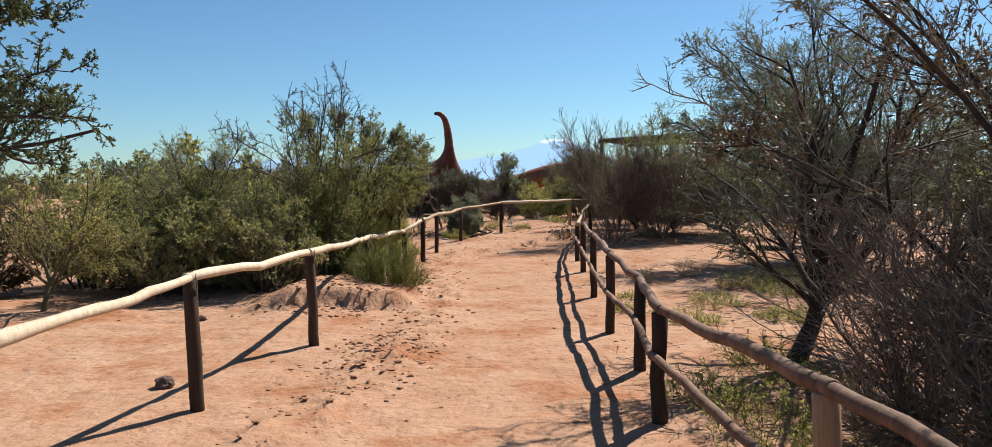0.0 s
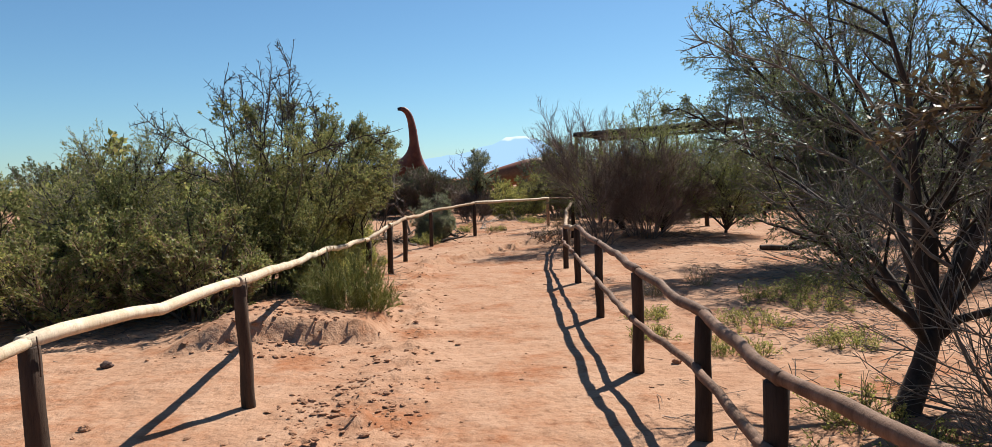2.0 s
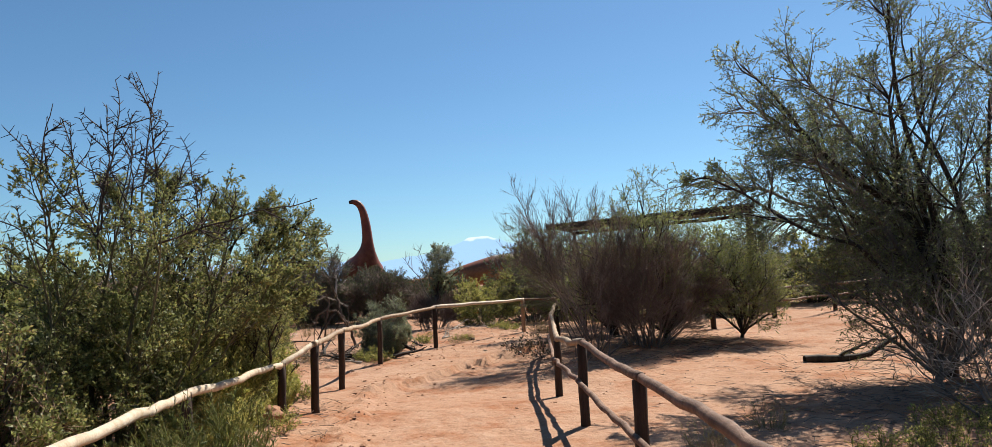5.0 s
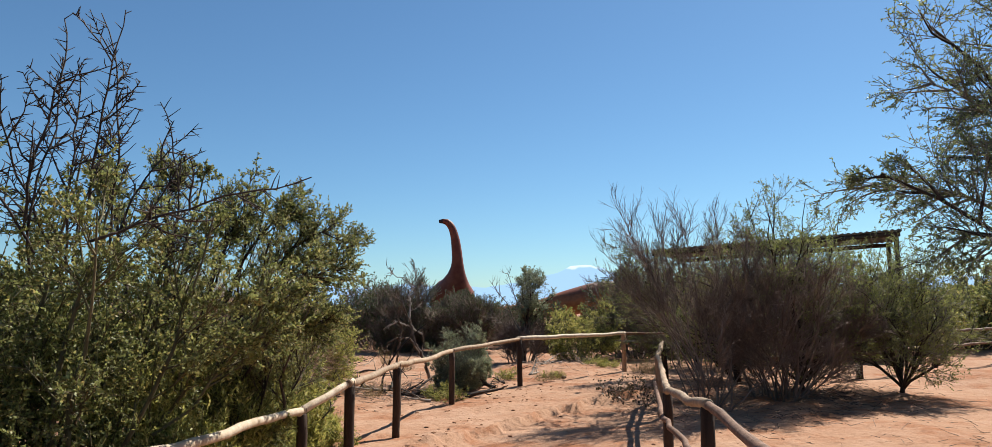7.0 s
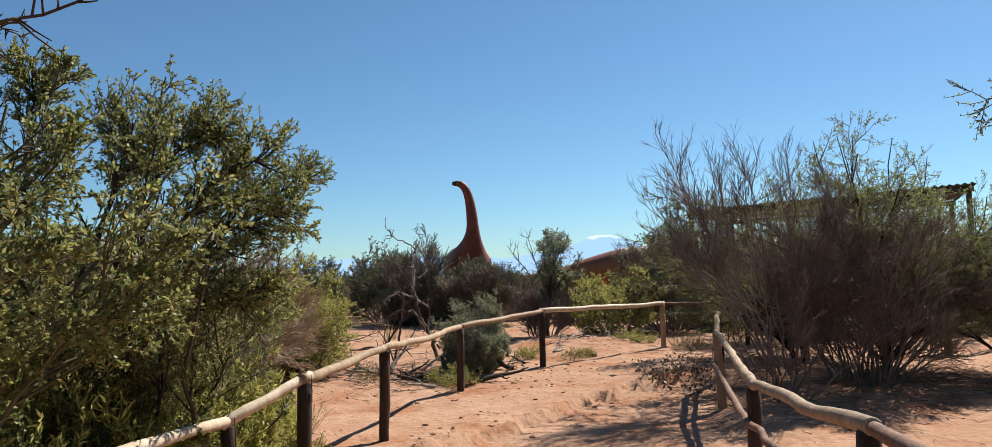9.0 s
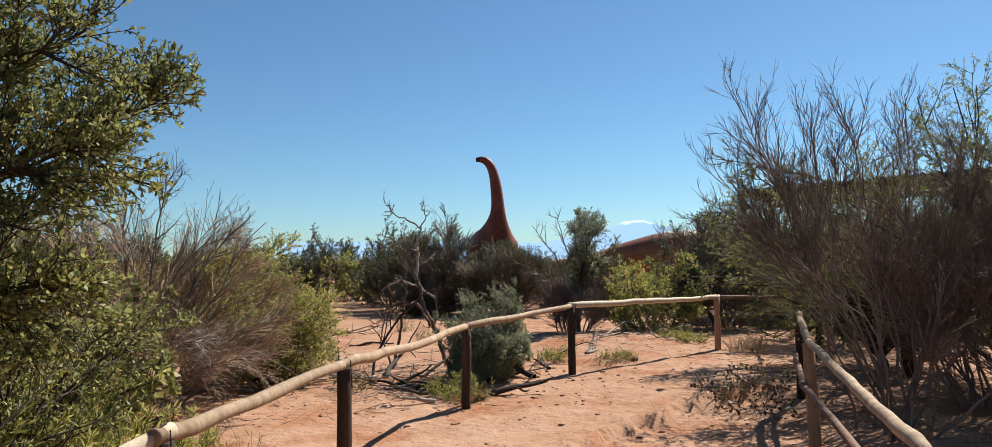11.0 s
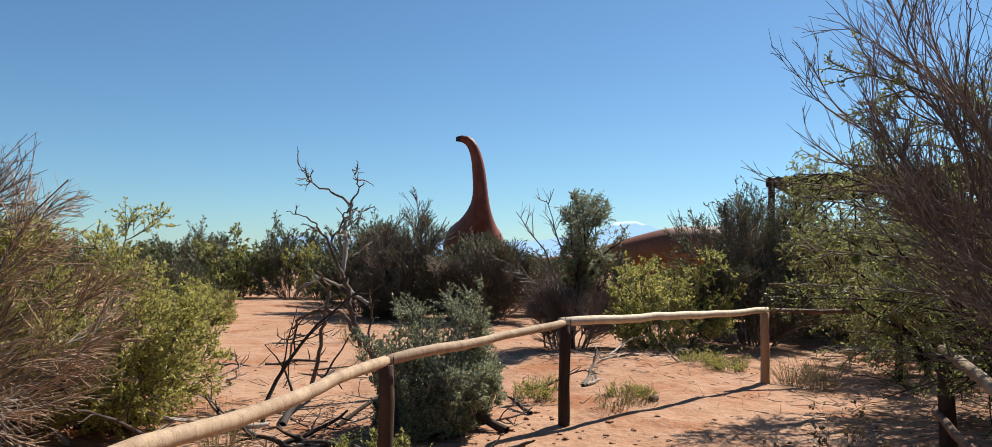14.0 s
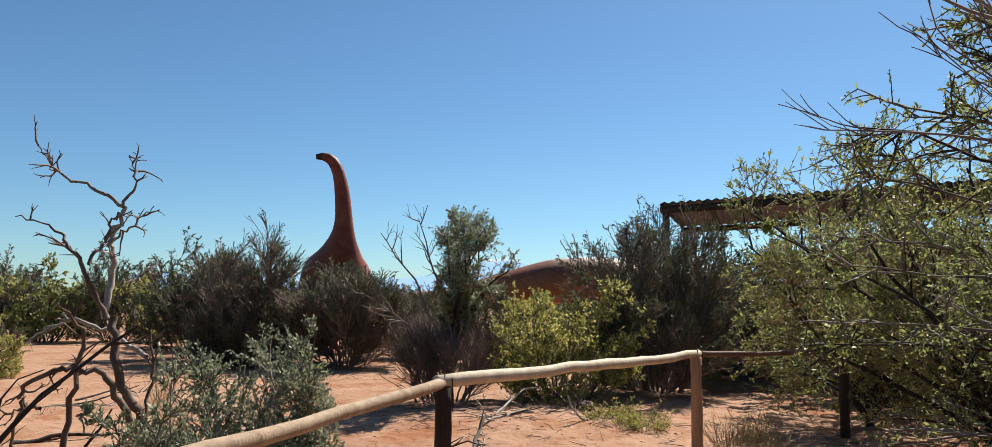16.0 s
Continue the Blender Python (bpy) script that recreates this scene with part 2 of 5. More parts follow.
def ground(x, y):
    z = 0.13 * smooth(19, 23, y)
    z += 0.16 * hump(x, y, -2.4, 10.9, 0.75, 2.0) + 0.14 * hump(x, y, 0.4, 26.0, 1.8, 1.6)
    z += 0.10 * hump(x, y, -2.6, 15.0, 0.7, 2.5) + 0.12 * hump(x, y, 3.4, 21.0, 1.2, 1.2)
    far = smooth(3.0, 9.0, abs(x))
    z += (0.03 + 0.12 * far) * noise.noise((x * 0.35, y * 0.35, 3.1))
    return z


def relief(x, y):
    """Footprints, ruts and clods of trodden sand."""
    n = noise.noise
    e = 0.014 * n((x * 1.9, y * 1.9, 0.5)) + 0.012 * n((x * 5.2, y * 4.6, 7.7))
    e += 0.02 * max(0.0, n((x * 8.0, y * 7.0, 2.2)) - 0.12) - 0.03 * max(0.0, n((x * 3.6, y * 3.0, 5.2)) - 0.32)
    edge = hump(x, 0, -0.95 - 0.3 * math.sin(y * 0.5), 0, 0.3, 1) * (1 - smooth(17, 19, y))
    e += edge * (0.03 + 0.12 * max(0.0, n((x * 6.0, y * 6.0, 1.0))) - 0.05 * max(0.0, n((x * 9.0, y * 8.0, 3.0))))
    # the worn edge where the path bends to the right
    bend = y - (19.55 + (1.75 if x > 0 else 2.4) * x - 0.4 * x * abs(x)) + 0.25 * n((x * 3.0, y * 3.0, 4.0)) + 0.12 * n((x * 11.0, y * 11.0, 6.0))
    where = smooth(15.0, 17.0, y) * (1 - smooth(21.6, 22.4, y)) * smooth(-1.4, -0.9, x) * (1 - smooth(1.5, 2.2, x))
    e -= where * (0.085 * (1 - smooth(-0.10, 0.05, bend)) - 0.05 * math.exp(-(bend / 0.10) ** 2))
    # an undercut ledge of harder earth behind the rail
    cut = y - 9.75 - 0.35 * (x + 2.0) + 0.2 * n((x * 2.2, 3.0, 1.0)) + 0.06 * n((x * 9.0, y * 9.0, 2.0))
    e += 0.22 * smooth(-0.04, 0.04, cut) * (1 - smooth(0.4, 2.4, cut)) * smooth(-3.2, -2.4, x) * (1 - smooth(-1.25, -0.95, x))
    e += 0.05 * max(0.0, n((x * 4.5, y * 4.5, 8.0))) * smooth(-0.6, 0.0, cut) * (1 - smooth(3.0, 5.0, cut)) * (1 - smooth(-1.6, -1.2, x))
    return e


def land():
    def axis(lo, hi, step, end):
        mid = list(np.arange(lo, hi + 1e-6, step))
        out, s, v = [], step, hi
        while v < end:
            s *= 1.22
            v += s
            out.append(v)
        low, s, v = [], step, lo
        while v > -end:
            s *= 1.22
            v -= s
            low.append(v)
        return low[::-1] + mid + out
    xs, ys = axis(-4.2, 5.0, 0.075, 4500), axis(1.5, 26.5, 0.08, 4500)
    verts = []
    for y in ys:
        for x in xs:
            near = -7 < x < 8 and -4 < y < 32
            far = max(0.0, min(1.0, (math.hypot(x, y - 15) - 60) / 100))
            verts.append((x, y, (ground(x, y) + (relief(x, y) if near else 0)) * (1 - far)))
    nx, ny = len(xs), len(ys)
    i = np.arange(nx * ny).reshape(ny, nx)
    q = np.stack([i[:-1, :-1], i[:-1, 1:], i[1:, 1:], i[1:, :-1]], -1).reshape(-1, 4)
    ob = link("ground", array_mesh("ground", verts, q), SAND)
    tagged(ob, "pinkish tan trodden sand with footprints and ruts", "ground", kind="structure")


land()


# ---- plants ----
def shape_limit(p, env):
    """How far out a point lies in the plant's uneven outline; 1 is the edge. env: centre, radii, seed, keep (the stretch of x outside which low growth is cut)."""
    centre, radii, seed, keep = env
    d = (p - centre) / radii
    u = unit(d)
    ph = seed * 1.7
    lump = 1 + 0.17 * np.sin(3 * u[..., 0] + ph) * np.sin(4 * u[..., 1] + 2 * ph) + 0.13 * np.sin(7 * u[..., 2] + 5 * u[..., 0] + ph) + 0.10 * np.sin(11 * u[..., 0] + 9 * u[..., 1] + 3 * ph)
    out = np.linalg.norm(d, axis=-1) / lump
    out = np.where(p[..., 2] < 0.03, np.maximum(out, 1.5), out)
    if keep is not None:
        out = np.where(((p[..., 0] > keep[1]) | (p[..., 0] < keep[0])) & (p[..., 2] < 1.12), 1.7, out)
    return out


def run(rng, start, way, length, pts, wander, lift):
    """Polylines from start along way, wandering, drawn up (or down) by lift."""
    n = len(start)
    line = np.empty((n, pts, 3))
    line[:, 0], d = start, unit(way)
    step = (length / (pts - 1))[:, None]
    for k in range(1, pts):
        d = unit(d + rng.normal(0, wander, (n, 3)) + np.array([0, 0, lift]))
        line[:, k] = line[:, k - 1] + d * step
    return line


def offspring(rng, lines, count, frac, angle, length, pts, wander, lift, env=None):
    n, k, _ = lines.shape
    par = np.repeat(np.arange(n), count)
    f = rng.uniform(frac[0], frac[1], len(par)) * (k - 1)
    i = np.minimum(f.astype(int), k - 2)
    u = (f - i)[:, None]
    start = lines[par, i] * (1 - u) + lines[par, i + 1] * u
    tan = unit(lines[par, i + 1] - lines[par, i])
    side = unit(np.cross(tan, rng.normal(0, 1, (len(par), 3))))
    a = np.radians(rng.uniform(angle[0], angle[1], len(par)))[:, None]
    way = tan * np.cos(a) + side * np.sin(a)
    ln = rng.uniform(length[0], length[1], len(par)) * (1.15 - 0.5 * f / (k - 1))
    tip = start + way * ln[:, None]
    if env:
        out = shape_limit(tip, env)
        ln = np.where(out > 1.0, ln * np.clip(1.75 - out, 0.12, 1), ln)
    return run(rng, start, way, ln, pts, wander, lift)


def leaves(rng, lines, per, size, aspect, frac=(0.1, 1.0), spread=1.0):
    n, k, _ = lines.shape
    par = np.repeat(np.arange(n), per)
    f = rng.uniform(frac[0], frac[1], len(par)) * (k - 1)
    i = np.minimum(f.astype(int), k - 2)
    u = (f - i)[:, None]
    base = lines[par, i] * (1 - u) + lines[par, i + 1] * u
    tan = unit(lines[par, i + 1] - lines[par, i])
    d = unit(tan * 0.7 + rng.normal(0, 0.6 * spread, (len(par), 3)))
    w = unit(np.cross(d, rng.normal(0, 1, (len(par), 3))))
    L = rng.uniform(0.6, 1.3, len(par))[:, None] * size
    W = L * aspect * 0.5
    quad = np.stack([base, base + d * L * 0.5 + w * W, base + d * L, base + d * L * 0.5 - w * W], 1)
    return quad.reshape(-1, 3), np.arange(len(par) * 4).reshape(-1, 4)


def taper(lines, r0, r1):
    n, k, _ = lines.shape
    return np.broadcast_to(np.linspace(r0, r1, k), (n, k)) * np.ones((n, 1))


def plant(name, seed, x, y, spec, label, category, group=""):
    """A shrub or tree: stems fill an uneven ellipsoid of radii r round the height h, then three orders of twigs, then leaves."""
    s = dict(stems=12, base=0.25, r=(1.2, 1.2, 1.1), h=1.2, off=(0, 0), rs=0.025, out=(0.15, 1.5), wander=0.10, lift=0.03, fill=(0.75, 1.0), keep=None,
             n1=8, a1=(20, 55), l1=(0.5, 1.0), n2=7, a2=(20, 60), l2=(0.25, 0.55), n3=0, a3=(20, 60), l3=(0.12, 0.3), f1=(0.12, 1.0),
             per=8, leaf=0.03, aspect=0.45, rt=0.0032, bark=BARK_GREY, twig=TWIG_GREY, mat=LEAF_OLIVE, trunk=0.0, trunk_lean=(0, 0), lift2=0.03, wander2=0.12, spread=1.0, single=True)
    s.update(spec)
    rng = np.random.default_rng(seed)
    root = thing(name, (x, y, ground(x, y) - 0.02), label, category, group)
    env = (np.array([s["off"][0], s["off"][1], s["h"]]), np.array(s["r"]) * 1.1, seed, (s["keep"][0] - x, s["keep"][1] - x) if s["keep"] else None)
    n = s["stems"]
    top, stock = np.zeros(3), root
    if s["trunk"]:
        t = run(rng, np.zeros((1, 3)) - [0, 0, 0.1], np.array([[*s["trunk_lean"], 1.0]]), np.array([s["trunk"] + 0.1]), 7, 0.10, 0.02)
        stock = tube_part("trunk", [tubes(t, taper(t, s["rs"] * 2.0, s["rs"] * 1.3), 10)], s["bark"], root)
        top = t[0, -1]
    az = np.arange(n) * 2 * np.pi * 0.382 + rng.uniform(0, 0.8, n)
    st = np.stack([np.cos(az), np.sin(az), np.zeros(n)], -1)
    if s["trunk"]:
        start = top - s["trunk"] * 0.3 * rng.uniform(0, 1, (n, 1)) * np.array([0, 0, 1.0])
    else:
        start = st * s["base"] * rng.uniform(0.2, 1, (n, 1)) - np.array([0, 0, 0.06])
    way = unit(st * (s["out"][0] + (s["out"][1] - s["out"][0]) * rng.uniform(0, 1, (n, 1)) ** 1.25) + np.array([0, 0, 1.0]) + 0.4 * np.array([s["off"][0], s["off"][1], 0]))
    reach = np.full(n, 0.3)
    for d in np.linspace(0.1, 6, 60):
        ok = (shape_limit(start + way * d + np.array([0, 0, 0.1]), env) < 1.0)
        reach = np.where(ok, d, reach)
    l0 = run(rng, start, way, reach * rng.uniform(s["fill"][0], s["fill"][1], n), 9, s["wander"], s["lift"])
    if s["keep"]:
        over = np.maximum(l0[:, :, 2] - 0.9, 0) * 0.7
        l0[:, :, 0] = np.clip(l0[:, :, 0], env[3][0] - over, env[3][1] + over)
    stems = [tubes(l0[i:i + 1], taper(l0[i:i + 1], s["rs"] * q, s["rs"] * 0.2), 6) for i, q in enumerate(rng.uniform(0.7, 1.15, n))]
    wood = []
    if s["single"]:
        for c in stems:
            tube_part("limb" if s["trunk"] else "stem", [c], s["bark"], stock)
    else:
        wood += stems
    l1 = offspring(rng, l0, s["n1"], s["f1"], s["a1"], s["l1"], 5, s["wander"], s["lift"], env)
    if s["keep"]:
        over = np.maximum(l1[:, :, 2] - 0.9, 0) * 0.9 + 0.05
        l1[:, :, 0] = np.clip(l1[:, :, 0], env[3][0] - over, env[3][1] + over)
    wood.append(tubes(l1, taper(l1, s["rs"] * 0.34, s["rt"]), 3))
    l2 = offspring(rng, l1, s["n2"], (0.12, 1.0), s["a2"], s["l2"], 3, s["wander2"], s["lift2"], env)
    fine = [tubes(l2, taper(l2, s["rt"] * 1.1, s["rt"] * 0.6), 3)]
    ends = l2
    if s["n3"]:
        l3 = offspring(rng, l2, s["n3"], (0.15, 1.0), s["a3"], s["l3"], 2, s["wander2"], s["lift2"], env)
        fine.append(tubes(l3, taper(l3, s["rt"] * 0.8, s["rt"] * 0.45), 3))
        ends = l3
    tube_part("branchwork", wood, s["bark"], root)
    tube_part("twig_growth", fine, s["twig"], root)
    if s["per"]:
        lv = [leaves(rng, ends, s["per"], s["leaf"], s["aspect"], spread=s["spread"])]
        if s["n3"]:
            lv.append(leaves(rng, l2, max(1, s["per"] // 2), s["leaf"], s["aspect"], spread=s["spread"]))
        link("crown" if s["trunk"] else "foliage", array_mesh("foliage", *joined(lv), smooth=False), s["mat"], root)
    return root


def thorn_shoot(root, seed, starts, mat):
    """Long bare zigzag shoots with short spines, under the shrub root."""
    rng = np.random.default_rng(seed)
    for a, way, ln in starts:
        l = run(rng, np.array([a], float), np.array([way], float), np.array([ln]), 14, 0.10, 0.02)
        sp = offspring(rng, l, 34, (0.1, 1.0), (45, 80), (0.06, 0.17), 3, 0.1, 0.03)
        s2 = offspring(rng, l, 7, (0.1, 0.8), (35, 65), (0.25, 0.55), 6, 0.12, 0.06)
        s3 = offspring(rng, s2, 12, (0.1, 1.0), (45, 80), (0.04, 0.11), 3, 0.1, 0.0)
        tube_part("thorny_shoot", [tubes(l, taper(l, 0.010, 0.0035), 5), tubes(sp, taper(sp, 0.0045, 0.002), 3), tubes(s2, taper(s2, 0.007, 0.003), 4), tubes(s3, taper(s3, 0.005, 0.0022), 3)], mat, root, "bare dark thorny shoot")


def spray(root, seed, a, b, r=0.012, bow=0.15, n1=14, l1=(0.2, 0.45), a1=(25, 60), n2=6, l2=(0.08, 0.2), a2=(25, 60), n3=0, l3=(0.05, 0.12), per=10, leaf=0.022, aspect=0.45, wood=BARK_DARK, mat=LEAF_OLIVE, rt=0.003, f1=(0.3, 1.0), lift=0.02):
    """A bough of the plant root that bows from a to b (world places), with its side twigs and leaves."""
    rng = np.random.default_rng(seed)
    o = np.array(root.location)
    p, q = np.array(a, float) - o, np.array(b, float) - o
    u = np.linspace(0, 1, 10)[:, None]
    l = p + (q - p) * u + np.array([0, 0, bow]) * np.sin(u * np.pi) * np.linalg.norm(q - p)
    l[1:-1] += rng.normal(0, 0.014, (8, 3))
    l = l[None]
    t1 = offspring(rng, l, n1, f1, a1, l1, 6, 0.10, lift)
    t2 = offspring(rng, t1, n2, (0.15, 1.0), a2, l2, 4, 0.12, lift)
    chunks = [tubes(l, taper(l, r, rt), 6), tubes(t1, taper(t1, max(rt, r * 0.4), rt * 0.7), 4), tubes(t2, taper(t2, rt * 0.9, rt * 0.5), 3)]
    ends = [t1, t2]
    if n3:
        t3 = offspring(rng, t2, n3, (0.15, 1.0), a2, l3, 3, 0.12, lift)
        chunks.append(tubes(t3, taper(t3, rt * 0.7, rt * 0.4), 3))
        ends = [t2, t3]
    bough = tube_part("bough", chunks, wood, root)
    if per:
        link("spray", array_mesh("spray", *joined([leaves(rng, e, per, leaf, aspect) for e in ends]), smooth=False), mat, bough)


OLIVE = dict(stems=16, n1=9, n2=8, n3=3, per=14, leaf=0.034, aspect=0.6, l1=(0.4, 0.9), l2=(0.2, 0.45), l3=(0.08, 0.2), bark=BARK_DARK, twig=TWIG_OLIVE, mat=LEAF_OLIVE)
BROOM = dict(stems=26, base=0.4, out=(0.05, 1.4), n1=10, a1=(12, 42), l1=(0.5, 1.1), n2=8, a2=(8, 30), l2=(0.3, 0.65), n3=3, a3=(10, 35), l3=(0.12, 0.35), per=1, leaf=0.022, aspect=0.3, mat=LEAF_BROWN, bark=TWIG_BROWN, twig=TWIG_BROWN, rt=0.0038, lift=0.03, lift2=0.04, wander=0.13, wander2=0.11, rs=0.018)
MESQ = dict(stems=9, trunk=0.7, rs=0.05, out=(0.1, 1.25), n1=11, l1=(0.5, 1.1), n2=8, l2=(0.25, 0.6), n3=3, l3=(0.1, 0.26), per=10, leaf=0.03, aspect=0.36, bark=BARK_DARK, twig=TWIG_GREY, mat=LEAF_DARK, wander=0.15)
GREY = dict(stems=34, base=0.3, rs=0.009, n1=9, l1=(0.15, 0.4), a1=(15, 45), n2=8, l2=(0.1, 0.24), per=16, leaf=0.03, aspect=0.55, bark=TWIG_GREY, twig=TWIG_GREY, mat=LEAF_GREY, r=(0.75, 0.75, 0.75), h=0.7)
LIME = dict(stems=20, base=0.3, rs=0.016, n1=9, l1=(0.25, 0.6), n2=8, l2=(0.18, 0.35), n3=3, l3=(0.08, 0.18), per=7, leaf=0.03, aspect=0.55, bark=BARK_GREY, twig=TWIG_OLIVE, mat=LEAF_LIME)


def put(kind, **more):
    return {**kind, **more}

# ---- fences ----
def wire_tie(parent, p, r, tall):
    ang = np.linspace(0, 2 * np.pi, 15)
    ring = np.stack([p[0] + np.cos(ang) * r * 0.25, p[1] + np.sin(ang) * r, p[2] + np.cos(ang * 1.0) * r * 1.05], -1)
    drop = np.array([[p[0] + 0.05, p[1] - 0.02, p[2] + r * 0.6], [p[0] + 0.058, p[1] - 0.02, p[2] - tall * 0.5], [p[0] + 0.055, p[1] - 0.015, p[2] - tall]])
    tube_part("wire_tie", [tubes(ring[None], np.full((1, 15), 0.004), 4), tubes(drop[None], np.full((1, 3), 0.0035), 4)], WIRE, parent, "thin rusty wire binding")


def post_at(parent, x, y, top, r, mat, seed, lean=(0, 0)):
    z = ground(x, y)
    return pole("post", [(x, y, z - 0.15), (x + lean[0] * 0.5, y + lean[1] * 0.5, (z + top) / 2), (x + lean[0], y + lean[1], top)], r * 1.05, r, mat, parent, sides=10, knots=0.035, seed=seed)


def fence(name, posts, mats, r_post, r_rail, label, low=None, low_mat=None, ties=True, seed=0):
    """posts: (x, y, height of the rail's axis, lean x, post material or None for no post); mats: material of the rail after each post."""
    root = thing(name, (0, 0, 0), label, "fence")
    rng = random.Random(seed)
    for i, (x, y, z, lean, mat) in enumerate(posts):
        if mat:
            post = post_at(root, x - lean, y, z - r_rail * 0.8, r_post, mat, seed + i, (lean, 0))
        if ties and mat:
            wire_tie(post, (x, y, z), r_rail + 0.006, 0.16)
    for i in range(len(posts) - 1):
        a, b = Vector(posts[i][:3]), Vector(posts[i + 1][:3])
        d = (b - a).normalized()
        m = (a + b) / 2 + Vector((rng.uniform(-0.02, 0.02), 0, rng.uniform(-0.035, 0.0)))
        q1, q3 = a.lerp(m, 0.5) + Vector((rng.uniform(-0.015, 0.015), 0, rng.uniform(-0.015, 0.015))), m.lerp(b, 0.5) + Vector((rng.uniform(-0.015, 0.015), 0, rng.uniform(-0.015, 0.015)))
        k = rng.uniform(0.95, 1.12)
        pole("rail", [a - d * 0.05, q1, m, q3, b + d * 0.05], r_rail * k, r_rail * k * 0.86, mats[i], root, seed=seed + 50 + i, sides=12)
        if low and i >= low[0] and i < low[1]:
            o = Vector((low[2], 0, 0))
            p, q = Vector((a.x, a.y, ground(a.x, a.y) + 0.46)) + o, Vector((b.x, b.y, ground(b.x, b.y) + 0.46)) + o
            pole("lower_rail", [p - d * 0.06, p.lerp(q, 0.33) + Vector((0.01, 0, -0.02)), p.lerp(q, 0.66) + Vector((-0.012, 0, 0.008)), q + d * 0.06], r_rail * 0.8, r_rail * 0.7, low_mat, root, seed=seed + 90 + i)
    return root


fence("fence", [(-1.6, 3.4, 1.012, 0, POST), (-1.9, 5.8, 0.968, -0.03, POST), (-1.66, 7.85, 0.95, -0.03, POST), (-2.06, 12.1, 0.765, 0, POST), (-1.98, 14.9, 0.67, 0, POST),
                (-1.70, 15.45, 0.86, 0, POST), (-1.70, 17.5, 0.87, 0.01, POST), (-1.44, 20.33, 0.88, 0, POST), (-0.46, 22.28, 0.985, 0, POST), (1.64, 24.6, 0.985, 0, PALE_POST)],
      [PALE_POLE] * 5 + [TAN_POLE] * 3 + [PALE_POLE], 0.048, 0.037, "post and rail fence of pale peeled poles on dark posts", seed=3)
fence("fence", [(1.62, 24.66, 0.985, 0, None), (3.3, 25.35, 0.98, 0, POST), (5.2, 26.1, 0.97, 0, POST)], [BROWN_POLE] * 2, 0.045, 0.026, "thin grey rail fence running into the scrub", ties=False, seed=31)
# the brown puts the rails' shaded side into their colour
fence("fence", [(1.98, 1.2, 0.86, 0, POST), (1.67, 3.45, 0.86, 0, PALE_POST), (1.40, 5.6, 0.78, 0, POST), (1.46, 6.95, 0.80, 0, POST), (1.37, 8.65, 0.85, 0, POST), (1.38, 11.15, 0.86, 0, POST),
                (1.40, 13.8, 0.87, 0, POST), (1.42, 16.1, 0.71, 0, POST), (1.73, 19.4, 0.86, -0.04, PALE_POST), (2.03, 21.0, 0.97, 0, POST)],
      [BROWN_POLE] * 6 + [TAN_POLE] * 3, 0.05, 0.037, "post and double rail fence of poles, browned to stand for shade", low=(0, 9, -0.055), low_mat=BROWN_POLE, ties=False, seed=12)
fence("fence", [(3.4, 21.9, 0.92, 0, POST), (6.0, 23.3, 0.92, 0, POST), (8.3, 25.3, 0.92, 0, POST), (11.15, 27.7, 0.92, 0, POST), (13.1, 29.4, 0.92, 0, POST), (16.5, 32.0, 0.92, 0, POST)],
      [BROWN_POLE] * 5, 0.06, 0.04, "brown double rail fence across open sand", low=(0, 5, -0.05), low_mat=BROWN_POLE, ties=False, seed=77)

# ---- shrubs beside the path ----
CLUMP = dict(stems=110, base=0.34, out=(0.05, 1.0), rs=0.005, rt=0.0024, n1=7, a1=(5, 25), l1=(0.15, 0.35), n2=3, a2=(5, 25), l2=(0.1, 0.22), per=4, leaf=0.045, aspect=0.13, bark=GRASS_GREEN, twig=GRASS_GREEN, mat=GRASS_GREEN, single=False)
big = plant("thorn_shrub", 11, -3.0, 13.0, put(OLIVE, r=(1.45, 1.4, 1.5), h=1.5, off=(0.2, 0), keep=(-9, -2.15), stems=22, leaf=0.028, aspect=0.55, n1=9, n3=4, l3=(0.06, 0.16), per=15, bark=TWIG_OLIVE), "tall olive-green thorny shrub behind the pale rail", "shrub")
thorn_shoot(big, 5, [((0.35, 0, 1.9), (0.10, 0, 1), 1.75), ((0.2, 0.2, 1.9), (0.3, 0, 1), 1.2), ((-0.3, 0, 1.7), (-0.8, -0.2, 0.8), 1.5), ((0.6, -0.6, 1.95), (1.45, -0.4, 0.45), 1.45), ((-0.1, 0, 2.0), (-0.25, 0, 1), 1.3), ((-0.6, -0.2, 1.6), (-1, 0, 0.55), 1.4), ((0.1, -0.4, 1.9), (-0.45, -0.2, 1), 1.3)], BARK_DARK)
thorn_shoot(big, 6, [((0.0, -0.3, 1.8), (-0.15, -0.3, 1), 1.6), ((0.3, -0.4, 1.8), (0.25, -0.3, 1), 1.4), ((-0.4, -0.3, 1.8), (-0.5, 0.2, 1), 1.5), ((0.5, 0.3, 1.8), (0.5, 0.2, 1), 1.3), ((-0.2, 0.4, 1.9), (-0.1, 0.2, 1), 1.6), ((0.3, -0.2, 2.1), (0.2, 0, 1), 1.5), ((-0.7, -0.3, 1.9), (-0.9, 0, 0.9), 1.4), ((0.1, -0.5, 2.1), (0.05, -0.1, 1), 1.4)], BARK_DARK)
plant("olive_shrub", 46, -4.4, 12.4, put(OLIVE, r=(1.2, 1.0, 1.05), h=0.95, stems=16), "low olive-green shrub among dry twigs", "shrub")
